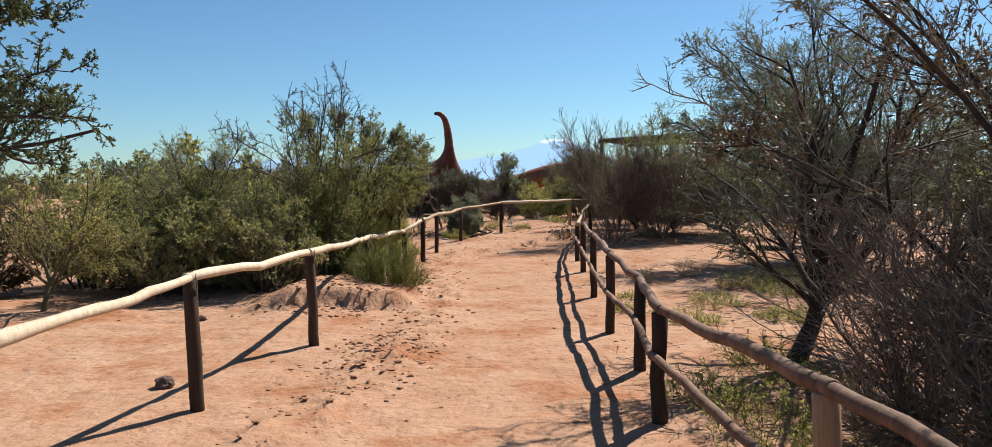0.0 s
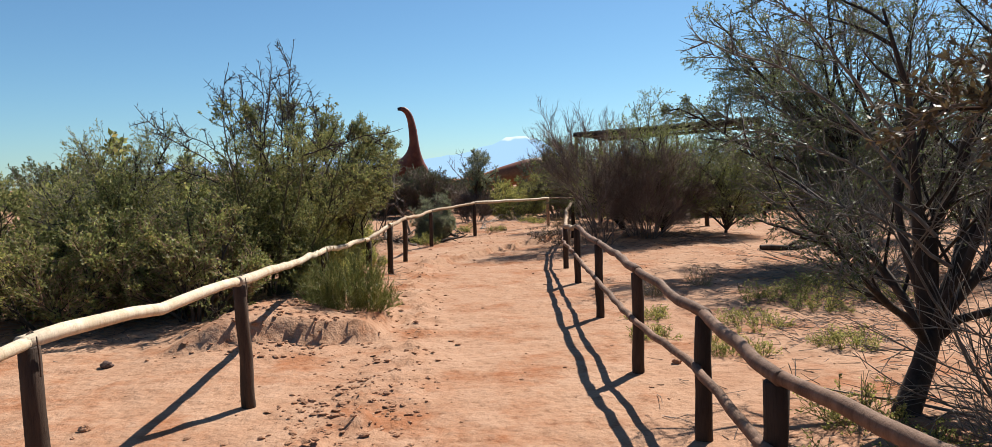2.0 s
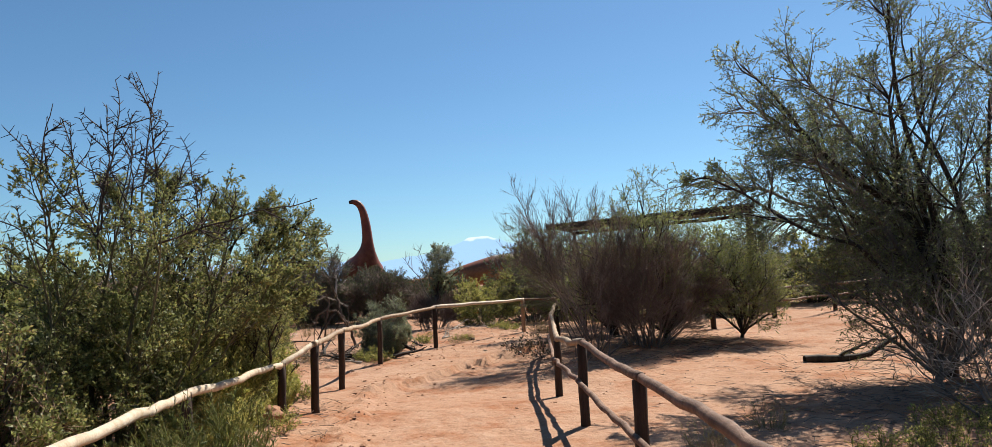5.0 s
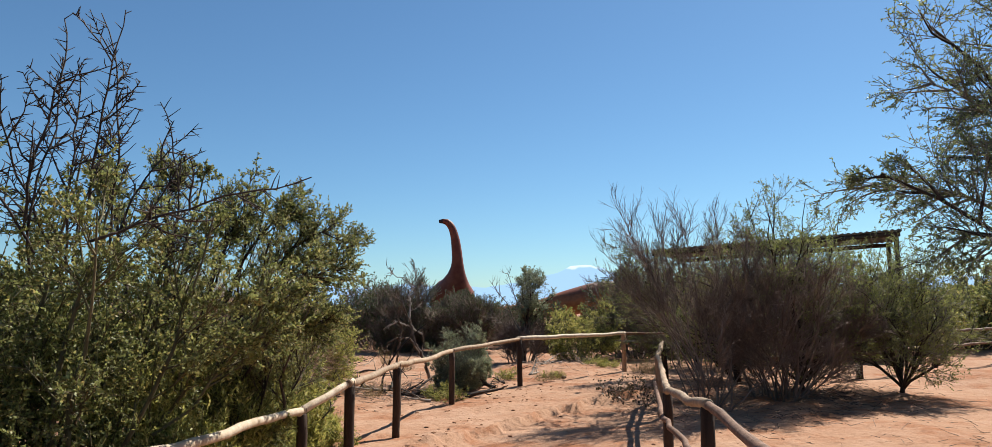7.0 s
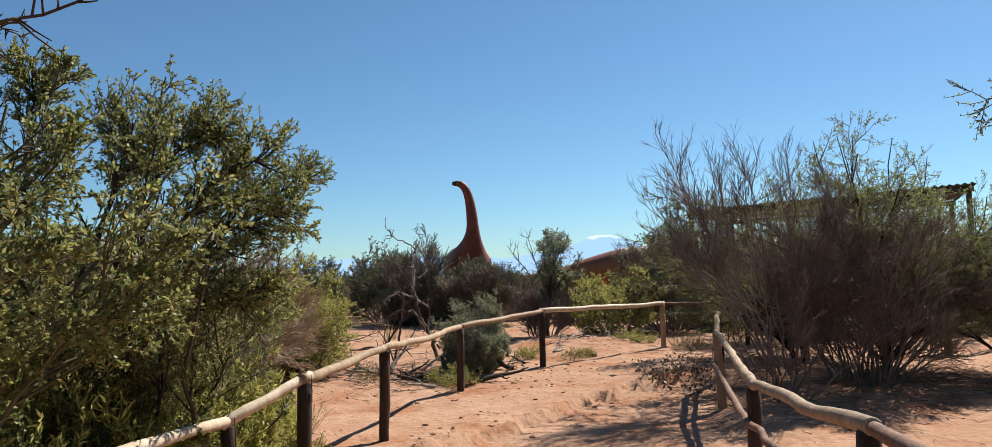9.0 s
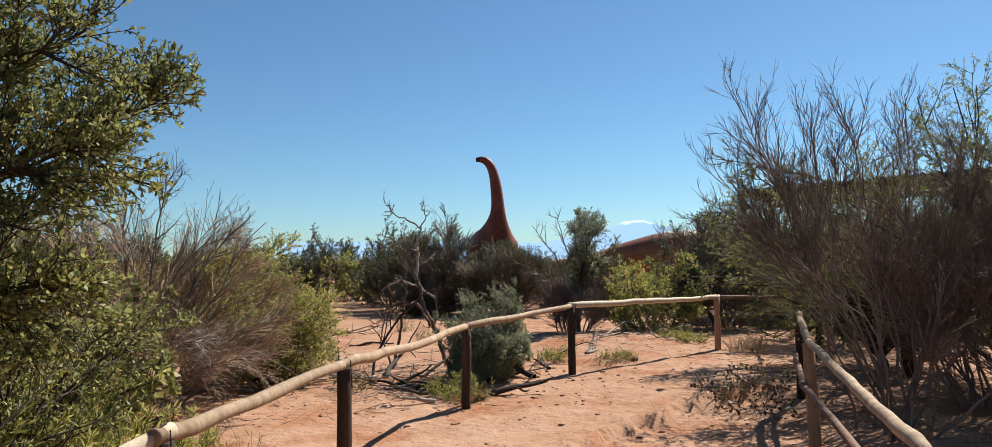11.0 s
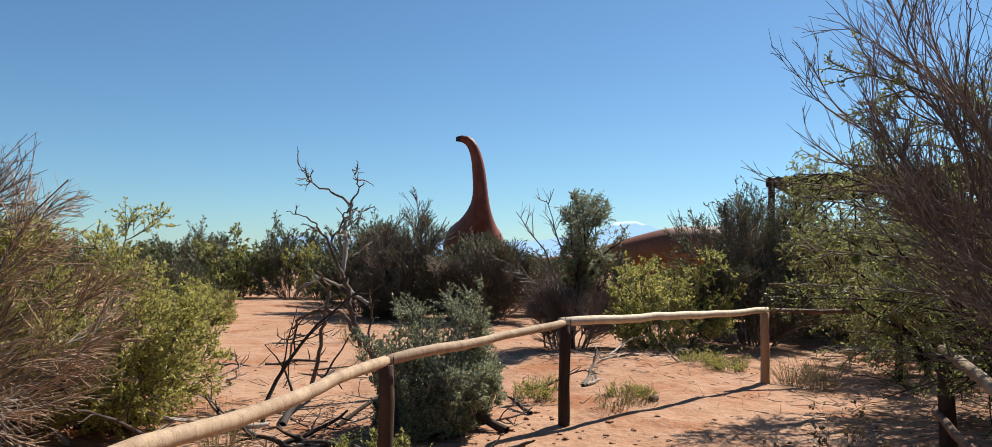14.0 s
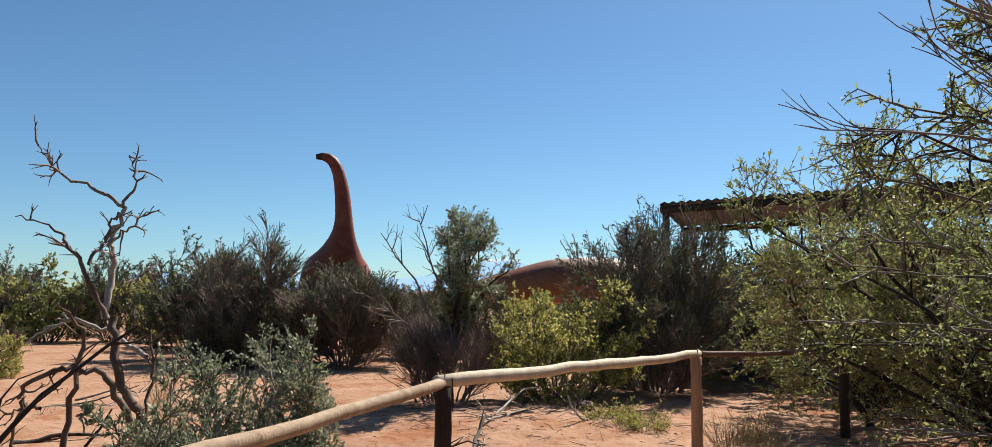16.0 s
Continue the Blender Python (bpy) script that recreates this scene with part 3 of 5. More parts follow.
plant("olive_shrub", 49, -6.4, 12.0, put(OLIVE, r=(1.25, 1.0, 0.85), h=0.75, stems=14), "low olive-green shrub on shaded ground", "shrub")
for k, (x, y, rx, h) in enumerate([(-3.4, 11.3, 0.8, 0.75), (-4.9, 11.0, 0.9, 0.65)]):
    plant("olive_shrub", 51 + k, x, y, put(OLIVE, r=(rx, 0.7, h), h=h * 0.95, stems=12, n1=7, per=9, twig=TWIG_DRY), "low olive-green shrub mixed with dry twigs", "shrub")
plant("dry_shrub", 50, -5.0, 11.9, put(BROOM, r=(0.75, 0.65, 0.5), h=0.45, stems=14, n3=2, per=3, leaf=0.032, mat=LEAF_OLIVE, bark=TWIG_DRY, twig=TWIG_DRY, l1=(0.3, 0.6), l2=(0.2, 0.4)), "low dry brown twiggy shrub", "shrub")
leafy = plant("leafy_shrub", 12, -2.9, 14.9, put(OLIVE, r=(1.1, 1.05, 1.3), h=1.5, off=(0.4, 0), leaf=0.022, aspect=0.55, n3=4, l3=(0.06, 0.15), per=11, keep=(-9, -2.0), stems=26, out=(0.03, 1.1), wander=0.13), "dense olive-green leafy shrub behind the pale rail", "shrub")
LEAFY = dict(n1=19, n2=8, n3=3, l1=(0.18, 0.42), l2=(0.1, 0.22), l3=(0.05, 0.12), per=10, leaf=0.023, aspect=0.5, a1=(15, 45), a2=(20, 50), lift=0.06)
for k, (a, b) in enumerate([((-2.6, 14.9, 1.2), (-1.62, 14.9, 1.95)), ((-2.6, 14.9, 1.5), (-1.75, 14.9, 2.3)), ((-2.7, 14.8, 1.6), (-2.1, 14.8, 2.5)), ((-2.5, 14.9, 1.1), (-1.75, 14.8, 1.5)), ((-2.9, 14.9, 1.7), (-2.5, 14.9, 2.5)),
                            ((-3.2, 14.7, 1.8), (-3.2, 14.7, 2.8)), ((-3.5, 14.6, 1.7), (-3.75, 14.6, 2.7)), ((-2.8, 15.2, 1.3), (-1.6, 15.3, 2.2))]):
    spray(leafy, 500 + k, a, b, r=0.02, **LEAFY)
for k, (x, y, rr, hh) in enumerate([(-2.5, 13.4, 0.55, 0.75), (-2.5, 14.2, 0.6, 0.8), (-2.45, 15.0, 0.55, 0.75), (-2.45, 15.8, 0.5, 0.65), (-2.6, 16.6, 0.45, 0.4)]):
    # yellower leaves than the other clump, also brighter to stand in for sunlight
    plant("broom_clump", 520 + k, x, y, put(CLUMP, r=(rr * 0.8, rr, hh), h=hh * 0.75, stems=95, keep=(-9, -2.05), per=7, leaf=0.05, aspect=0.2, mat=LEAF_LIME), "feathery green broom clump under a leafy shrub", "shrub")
plant("dry_shrub", 13, -3.8, 12.0, put(BROOM, r=(0.85, 0.6, 0.7), h=0.65, stems=22, n3=2, per=3, leaf=0.032, mat=GRASS_DRY, bark=TWIG_DRY, twig=TWIG_DRY, l1=(0.3, 0.6), l2=(0.2, 0.4)), "dry reddish brown twiggy shrub", "shrub")
plant("broom_clump", 14, -1.55, 11.0, put(CLUMP, r=(0.55, 0.6, 0.55), h=0.4), "bushy green broom clump at the foot of a post", "shrub")
plant("dark_shrub", 15, -5.4, 13.3, put(MESQ, r=(1.6, 1.5, 1.25), h=1.25, trunk=0.25, mat=LEAF_OLIVE, stems=14, rs=0.03), "dark-stemmed grey-green shrub on bare ground", "shrub")
plant("sapling", 16, -5.7, 9.7, put(MESQ, r=(0.85, 0.85, 0.9), h=1.35, trunk=0.45, rs=0.022, n1=8, n2=6, n3=3, per=6, l1=(0.3, 0.7), l2=(0.2, 0.4), mat=LEAF_LIME, twig=TWIG_OLIVE, bark=TWIG_OLIVE), "thin yellowish sapling with sparse small leaves", "tree")
plant("dark_shrub", 17, -7.4, 10.4, put(OLIVE, r=(1.2, 1.2, 0.8), h=0.7, mat=LEAF_BROWN), "low dark twiggy shrub on bare ground", "shrub")
acacia = plant("acacia_tree", 18, -5.3, 4.8, put(MESQ, r=(2.9, 1.5, 1.1), h=2.6, off=(0.6, 0.2), trunk=1.3, rs=0.06, leaf=0.036, per=8, n1=7, n2=6, n3=3, out=(0.2, 1.7), twig=BARK_DARK), "feathery dark green acacia tree", "tree")
FEATHER = dict(n1=16, n2=7, n3=0, l1=(0.12, 0.3), l2=(0.05, 0.11), per=18, leaf=0.026, aspect=0.45, a1=(30, 65), a2=(35, 70), mat=LEAF_DARK, rt=0.0028)
for k, (a, b) in enumerate([((-3.3, 4.9, 2.35), (-2.14, 4.9, 2.62)), ((-3.4, 4.9, 2.1), (-2.13, 4.9, 2.3)), ((-3.4, 4.8, 1.9), (-1.98, 4.9, 2.0)), ((-3.5, 4.9, 1.8), (-2.2, 4.9, 1.84)), ((-3.2, 5.0, 2.5), (-2.5, 5.0, 2.75)), ((-3.2, 5.2, 2.0), (-2.4, 5.2, 2.15))]):
    spray(acacia, 540 + k, a, b, r=0.014, bow=0.06, **FEATHER)
mesquite = plant("mesquite_tree", 21, 2.86, 7.32, put(MESQ, r=(1.5, 1.5, 1.25), h=2.2, off=(0.4, 0.25), trunk=0.62, rs=0.048, trunk_lean=(0.28, 0.15), stems=10, n1=9, per=7, twig=TWIG_GREY, mat=LEAF_DARK, leaf=0.026), "small mesquite tree with dark crooked trunk", "tree")
for k, (a, b) in enumerate([((2.9, 7.3, 1.5), (1.45, 7.3, 2.5)), ((2.9, 7.4, 1.7), (1.9, 7.2, 2.75)), ((3.0, 7.2, 1.2), (1.75, 7.2, 1.9)), ((3.1, 7.2, 1.0), (1.9, 7.0, 1.45))]):
    spray(mesquite, 560 + k, a, b, r=0.014, bow=0.12, n1=14, n2=4, l1=(0.15, 0.4), l2=(0.06, 0.15), per=0 if k in (0, 3) else 8, leaf=0.024, wood=BARK_GREY, mat=LEAF_DARK, lift=0.0, f1=(0.35, 1.0))
plant("dead_brush", 22, 3.6, 6.9, put(BROOM, r=(1.6, 1.3, 1.0), h=1.05, base=0.15, stems=10, out=(0.3, 2.2), a1=(20, 55), a2=(20, 60), bark=BARK_GREY, twig=TWIG_GREY, n1=7, n2=5, n3=2, wander=0.14, wander2=0.16, per=0, keep=(1.75, 99)), "tangle of grey dead branches under a tree", "shrub")
plant("mesquite_tree", 23, 4.2, 4.7, put(MESQ, r=(1.9, 1.9, 2.1), h=2.4, trunk=0.3, rs=0.034, stems=22, n1=12, leaf=0.036, mat=LEAF_BROWN, twig=TWIG_BROWN, keep=(2.3, 99)), "dense dark brown-green mesquite tree", "tree")
spreading = plant("mesquite_tree", 24, 6.7, 15.9, put(MESQ, r=(2.95, 2.6, 2.2), h=3.1, off=(0, -0.3), trunk=0.8, rs=0.06, stems=20, n1=9, l1=(0.8, 1.7), n2=10, l2=(0.4, 0.9), n3=4, l3=(0.15, 0.38), per=9, leaf=0.042, rt=0.005, mat=LEAF_MESQUITE), "spreading mesquite tree with feathery dark foliage", "tree")
DROOP = dict(n1=20, n2=8, n3=3, l1=(0.4, 0.9), l2=(0.2, 0.4), l3=(0.1, 0.22), per=8, leaf=0.032, aspect=0.4, a1=(20, 55), a2=(20, 55), wood=TWIG_GREY, mat=LEAF_MESQUITE, rt=0.0045, lift=-0.03, f1=(0.25, 1.0))
for k, (a, b) in enumerate([((6.3, 15.8, 1.2), (3.3, 15.7, 2.75)), ((6.3, 15.8, 1.4), (3.9, 15.6, 3.7)), ((6.4, 15.8, 1.5), (4.6, 15.7, 4.4)), ((6.2, 15.7, 1.1), (3.9, 15.2, 2.2)), ((6.2, 15.6, 1.3), (4.3, 15.0, 3.0))]):
    spray(spreading, 580 + k, a, b, r=0.04, bow=0.12, **DROOP)
plant("dark_shrub", 25, 6.1, 15.2, put(MESQ, r=(1.5, 1.4, 1.3), h=1.2, trunk=0.12, rs=0.035, stems=16, mat=LEAF_MESQUITE, bark=BARK_GREY, twig=TWIG_GREY, per=4, n1=9, leaf=0.04), "dark dense brush round a tree", "shrub")
plant("dead_brush", 29, 5.4, 12.9, put(BROOM, r=(1.2, 1.2, 0.8), h=0.75, base=0.15, stems=9, out=(0.3, 2.0), a1=(20, 55), a2=(20, 60), bark=BARK_GREY, twig=BARK_PALE, n1=7, n2=5, n3=2, wander=0.14, wander2=0.16, per=0), "grey dead branches lying on sand", "shrub")
broom = plant("broom_shrub", 26, 2.5, 19.75, put(BROOM, r=(1.05, 0.9, 1.15), h=1.6, off=(-0.1, 0), base=0.3, stems=14, rs=0.015, rt=0.0032, keep=(2.0, 99), n1=8, f1=(0.45, 1.0), out=(0.0, 0.9), wander=0.14, wander2=0.16, a1=(12, 42), a2=(12, 42), n3=3), "bare purplish brown broom shrub at the fence corner", "shrub")
UPSWEPT = dict(n1=17, n2=6, n3=3, l1=(0.4, 0.85), l2=(0.2, 0.42), l3=(0.08, 0.2), per=0, a1=(10, 35), a2=(12, 35), wood=TWIG_BROWN, rt=0.003, lift=0.09, f1=(0.38, 1.0))
for k, (a, b, bow) in enumerate([((2.4, 19.75, 0.3), (1.3, 20.0, 3.15), -0.05), ((2.4, 19.7, 0.4), (1.1, 20.0, 2.35), 0.06), ((2.45, 19.8, 0.3), (1.5, 20.1, 2.65), 0.0), ((2.5, 19.7, 0.3), (1.85, 19.8, 2.6), 0.0), ((2.6, 19.7, 0.3), (2.25, 19.8, 2.7), 0.0),
                                 ((2.7, 19.8, 0.3), (2.75, 19.9, 2.75), 0.0), ((2.45, 19.7, 0.5), (1.3, 19.9, 1.9), 0.1), ((2.45, 19.7, 0.4), (1.5, 19.7, 2.5), 0.03), ((2.8, 19.8, 0.3), (3.2, 19.9, 2.45), 0.0)]):
    spray(broom, 600 + k, a, b, r=0.015, bow=bow, **UPSWEPT)
plant("dark_broom", 47, 3.75, 20.5, put(BROOM, r=(1.25, 1.1, 1.05), h=1.3, off=(0.15, 0), base=0.4, stems=34, rs=0.018, n1=9, n3=3, keep=(2.75, 99), f1=(0.25, 1.0), out=(0.05, 1.4), a1=(15, 50), a2=(15, 50)), "dense dark brown twiggy broom shrub", "shrub")
plant("acacia_shrub", 48, 5.9, 21.3, put(MESQ, r=(1.5, 1.2, 1.2), h=1.35, trunk=0.12, rs=0.026, stems=17, mat=LEAF_ACACIA, twig=TWIG_GREY, leaf=0.036, n1=9, per=9), "low feathery green acacia shrub beside dark broom", "shrub")
beside = plant("acacia_shrub", 39, 4.35, 21.4, put(MESQ, r=(2.0, 1.4, 1.85), h=2.1, n1=10, per=11, trunk=0.12, rs=0.028, stems=19, mat=LEAF_ACACIA, twig=TWIG_GREY, leaf=0.034), "feathery green acacia shrub beside bare broom", "shrub")
for k, (a, b) in enumerate([((3.2, 21.0, 1.4), (0.98, 20.4, 2.03)), ((3.2, 20.9, 1.6), (1.15, 20.4, 2.1)), ((3.2, 20.9, 1.8), (1.28, 20.3, 2.4)), ((3.1, 20.9, 1.7), (1.4, 20.3, 2.22)), ((3.1, 21.0, 1.3), (1.1, 20.6, 1.9)), ((3.1, 21.0, 1.0), (1.1, 20.6, 1.38)),
                            ((3.1, 21.2, 0.9), (0.98, 20.7, 1.3)), ((3.0, 20.9, 0.7), (1.25, 20.5, 1.0)), ((3.1, 21.2, 1.2), (1.2, 21.0, 1.6)), ((3.1, 20.9, 0.9), (1.45, 20.4, 0.75)), ((3.1, 20.7, 1.9), (1.0, 19.8, 2.5)), ((3.2, 21.3, 1.3), (1.4, 21.4, 1.75))]):
    spray(beside, 620 + k, a, b, r=0.014, bow=0.05, n1=26, n2=6, l1=(0.14, 0.42), l2=(0.05, 0.12), a1=(30, 65), a2=(35, 70), per=9, leaf=0.021, aspect=0.42, mat=LEAF_ACACIA, wood=BARK_GREY if k % 3 else BARK_DARK, rt=0.003, f1=(0.3, 1.0), lift=0.0)
plant("acacia_shrub", 27, 3.55, 23.1, put(MESQ, r=(1.6, 1.2, 1.35), h=1.55, keep=(2.35, 99), trunk=0.2, rs=0.03, stems=24, n1=10, per=10, mat=LEAF_ACACIA, twig=TWIG_DRY, leaf=0.036), "feathery green acacia shrub beside the fence", "shrub")
plant("acacia_shrub", 28, 3.9, 26.0, put(MESQ, r=(1.5, 1.2, 1.1), h=1.0, trunk=0.12, rs=0.03, stems=16, mat=LEAF_ACACIA, twig=TWIG_DRY, leaf=0.038), "low feathery green acacia shrub", "shrub")
plant("lime_shrub", 31, -4.5, 21.7, put(LIME, r=(1.15, 1.0, 1.05), h=0.9, stems=26, n1=9, per=11), "yellow-green leafy shrub on open sand", "shrub")
dry = plant("dry_broom", 32, -5.1, 20.1, put(BROOM, r=(1.45, 1.3, 1.5), h=1.15, stems=44, n3=2, twig=TWIG_DRY, bark=TWIG_GREY, lift=-0.03, lift2=-0.03, out=(0.1, 1.9)), "arching grey dry broom shrub", "shrub")
for k, (a, b) in enumerate([((-5.0, 20.1, 0.4), (-4.6, 19.9, 2.5)), ((-5.2, 20.1, 0.4), (-5.1, 19.9, 2.75)), ((-5.4, 20.1, 0.4), (-5.8, 19.9, 2.7)), ((-4.8, 20.1, 0.4), (-3.9, 20.0, 1.9)), ((-4.8, 19.9, 0.3), (-3.7, 19.8, 0.6)), ((-4.9, 19.8, 0.4), (-4.0, 19.5, 0.8))]):
    spray(dry, 660 + k, a, b, r=0.02, bow=0.1, n1=16, n2=5, n3=2, l1=(0.3, 0.7), l2=(0.12, 0.3), per=0, wood=TWIG_GREY if k < 4 else BARK_PALE, rt=0.0035, lift=0.03, a1=(15, 45), f1=(0.25, 1.0))
plant("saltbush", 33, -1.52, 21.95, put(GREY, r=(0.48, 0.48, 0.7), h=0.72, stems=75, out=(0.05, 1.0), per=18, leaf=0.026, aspect=0.42, base=0.35), "rounded grey-green saltbush behind the rail", "shrub")
plant("broom_shrub", 34, -4.95, 33.0, put(BROOM, r=(1.1, 1.1, 1.35), h=1.45, rt=0.008, stems=40, n1=12, n2=9, n3=2, per=5, leaf=0.045, mat=LEAF_DARK), "dark upright broom shrub", "shrub")
plant("broom_shrub", 35, -2.9, 32.8, put(BROOM, r=(1.3, 1.2, 0.95), h=0.95, rt=0.008, stems=40, n1=11, n3=2, per=5, leaf=0.05, mat=LEAF_DARK), "dark twiggy broom shrub before the statue", "shrub")
slim = plant("sapling", 36, -0.68, 27.3, put(MESQ, r=(0.46, 0.46, 0.5), h=2.0, off=(0.3, 0), trunk=1.0, trunk_lean=(0.22, 0), out=(0.0, 0.9), rs=0.03, stems=16, l1=(0.2, 0.45), l2=(0.15, 0.3), mat=LEAF_GREY, leaf=0.04, per=9, n1=8, n2=7, n3=3), "slim grey-green sapling with dark trunk", "tree")
for k, (a, b) in enumerate([((-0.6, 27.3, 0.7), (-1.5, 27.2, 2.25)), ((-0.6, 27.3, 0.9), (-1.05, 27.3, 2.45)), ((-0.6, 27.3, 0.6), (-1.7, 27.2, 1.5))]):
    spray(slim, 640 + k, a, b, r=0.022, bow=0.05, n1=7, n2=3, l1=(0.2, 0.5), l2=(0.1, 0.25), per=0, wood=BARK_GREY, rt=0.005)
plant("dry_shrub", 40, -0.7, 27.4, put(BROOM, r=(0.75, 0.7, 0.55), h=0.5, rt=0.005, n2=6, stems=16), "bare brown brush round a sapling", "shrub")
plant("lime_shrub", 37, 0.75, 27.6, put(LIME, r=(0.9, 0.8, 0.95), h=0.75, leaf=0.042, stems=18, n3=2, n1=8), "sparse yellow-green shrub on a sandy mound", "shrub")
plant("broom_shrub", 38, 2.35, 29.0, put(BROOM, r=(1.3, 1.2, 1.4), h=1.2, stems=36, rt=0.006, n3=2, per=5, leaf=0.05, mat=LEAF_DARK), "dark dense broom shrub before the shelter", "shrub")


def dead_tree(x, y):
    """Crooked limbs, each bent through a few places (across, up) in the plane of the tree, with short dead twigs."""
    root = thing("dead_tree", (x, y, ground(x, y) - 0.02), "bare bleached dead tree with crooked branches", "tree")
    rng = np.random.default_rng(21)

    def limb(name, bends, r0, r1, mat, twigs=5):
        p = np.array([(0.9 * u, 0.0, w if w < 1.2 else 1.2 + 0.86 * (w - 1.2)) for u, w in bends])
        p[:, 1] = np.cumsum(rng.normal(0, 0.05, len(p)))
        d = np.linspace(0, len(p) - 1, 5 * len(p))
        l = np.stack([np.interp(d, np.arange(len(p)), p[:, i]) for i in range(3)], -1)
        l[1:-1] = (l[:-2] + 2 * l[1:-1] + l[2:]) / 4
        l[1:-1] += rng.normal(0, 0.012, (len(l) - 2, 3))
        l = l[None]
        chunks = [tubes(l, taper(l, r0 * 0.68, r1 * 0.7), 7)]
        if twigs:
            tw = offspring(rng, l, twigs, (0.3, 1.0), (30, 65), (0.08, 0.26), 5, 0.22, 0.03)
            tw2 = offspring(rng, tw, 2, (0.3, 1.0), (30, 65), (0.04, 0.12), 3, 0.15, 0.03)
            chunks += [tubes(tw, taper(tw, 0.008, 0.003), 4), tubes(tw2, taper(tw2, 0.0045, 0.002), 3)]
        tube_part(name, chunks, mat, root)
    limb("trunk", [(0.3, -0.1), (0.05, 0.5), (-0.12, 0.8), (-0.22, 1.2)], 0.055, 0.036, BARK_DEAD, 2)
    limb("limb", [(-0.22, 1.2), (-0.2, 1.6), (-0.24, 1.8), (-0.16, 2.05)], 0.036, 0.02, BARK_PALE, 4)
    limb("limb", [(-0.16, 2.05), (-0.4, 2.2), (-0.58, 2.28), (-0.7, 2.48)], 0.02, 0.005, BARK_GREY, 7)
    limb("limb", [(-0.16, 2.05), (-0.08, 2.25), (-0.22, 2.48)], 0.016, 0.004, BARK_GREY, 6)
    limb("limb", [(-0.22, 1.75), (-0.05, 1.9), (0.08, 2.05)], 0.014, 0.004, BARK_GREY, 5)
    limb("limb", [(-0.2, 1.2), (-0.32, 1.55), (-0.42, 1.72), (-0.56, 1.88), (-0.86, 1.95)], 0.026, 0.005, BARK_DEAD, 5)
    limb("limb", [(-0.36, 1.6), (-0.28, 1.8), (-0.18, 2.0)], 0.018, 0.012, BARK_GREY, 3)
    limb("limb", [(-0.2, 1.45), (-0.1, 1.5), (0.0, 1.6)], 0.012, 0.005, BARK_PALE, 2)
    limb("limb", [(0.05, 0.95), (-0.2, 1.08), (-0.48, 1.2), (-0.74, 1.12)], 0.026, 0.014, BARK_PALE, 4)
    limb("limb", [(0.0, 0.55), (-0.18, 0.85), (-0.42, 0.9), (-0.66, 0.8), (-0.72, 0.62), (-0.8, 0.15)], 0.034, 0.01, BARK_DEAD, 7)
    limb("limb", [(-0.62, -0.05), (-0.5, 0.6), (-0.4, 1.1), (-0.46, 1.25)], 0.036, 0.012, BARK_DEAD, 7)
    limb("limb", [(-0.68, 0.62), (-0.85, 0.62), (-1.05, 0.5)], 0.018, 0.006, BARK_DEAD, 5)
    limb("limb", [(0.02, 0.5), (0.05, 0.8), (0.02, 1.1)], 0.022, 0.008, BARK_DEAD, 5)


dead_tree(-2.47, 22.9)


# ---- statues, shelter, distance ----
STATUE = plain_material("red_brown_paint", (0.136, 0.0298, 0.017), (0.23, 0.0638, 0.034), 3.0, 0.55, 0, 0.4)
MUZZLE = plain_material("dark_muzzle_paint", (0.02, 0.012, 0.012), (0.05, 0.03, 0.028), 4.0, 0.5)


def two_tone_paint():
    """Orange flanks under a weathered grey back, with an uneven border."""
    m, nt, b = material("orange_grey_paint", 0.55)
    v = coords(nt)
    sep = nt.nodes.new("ShaderNodeSeparateXYZ")
    nt.links.new(v, sep.inputs[0])
    up = nt.nodes.new("ShaderNodeMath")
    up.operation = "MULTIPLY_ADD"
    nt.links.new(noise_tex(nt, v, 2.4, 5), up.inputs[0])
    up.inputs[1].default_value = 0.35
    nt.links.new(sep.outputs[2], up.inputs[2])
    part_of = node(nt, "ShaderNodeMapRange", From_Min=1.0, From_Max=3.0)
    nt.links.new(up.outputs[0], part_of.inputs[0])
    c = ramp(nt, part_of.outputs[0], [(0.45, (0.46, 0.15, 0.055)), (0.66, (0.22, 0.07, 0.04)), (0.76, (0.20, 0.09, 0.06)), (0.80, (0.42, 0.36, 0.31))])
    c = mixed(nt, 0.6, c, ramp(nt, noise_tex(nt, v, 9.0, 5), [(0.3, (0.6, 0.58, 0.56)), (0.7, (1.1, 1.1, 1.1))]), "MULTIPLY")
    nt.links.new(c, b.inputs["Base Color"])
    return m


STATUE_LIGHT = two_tone_paint()


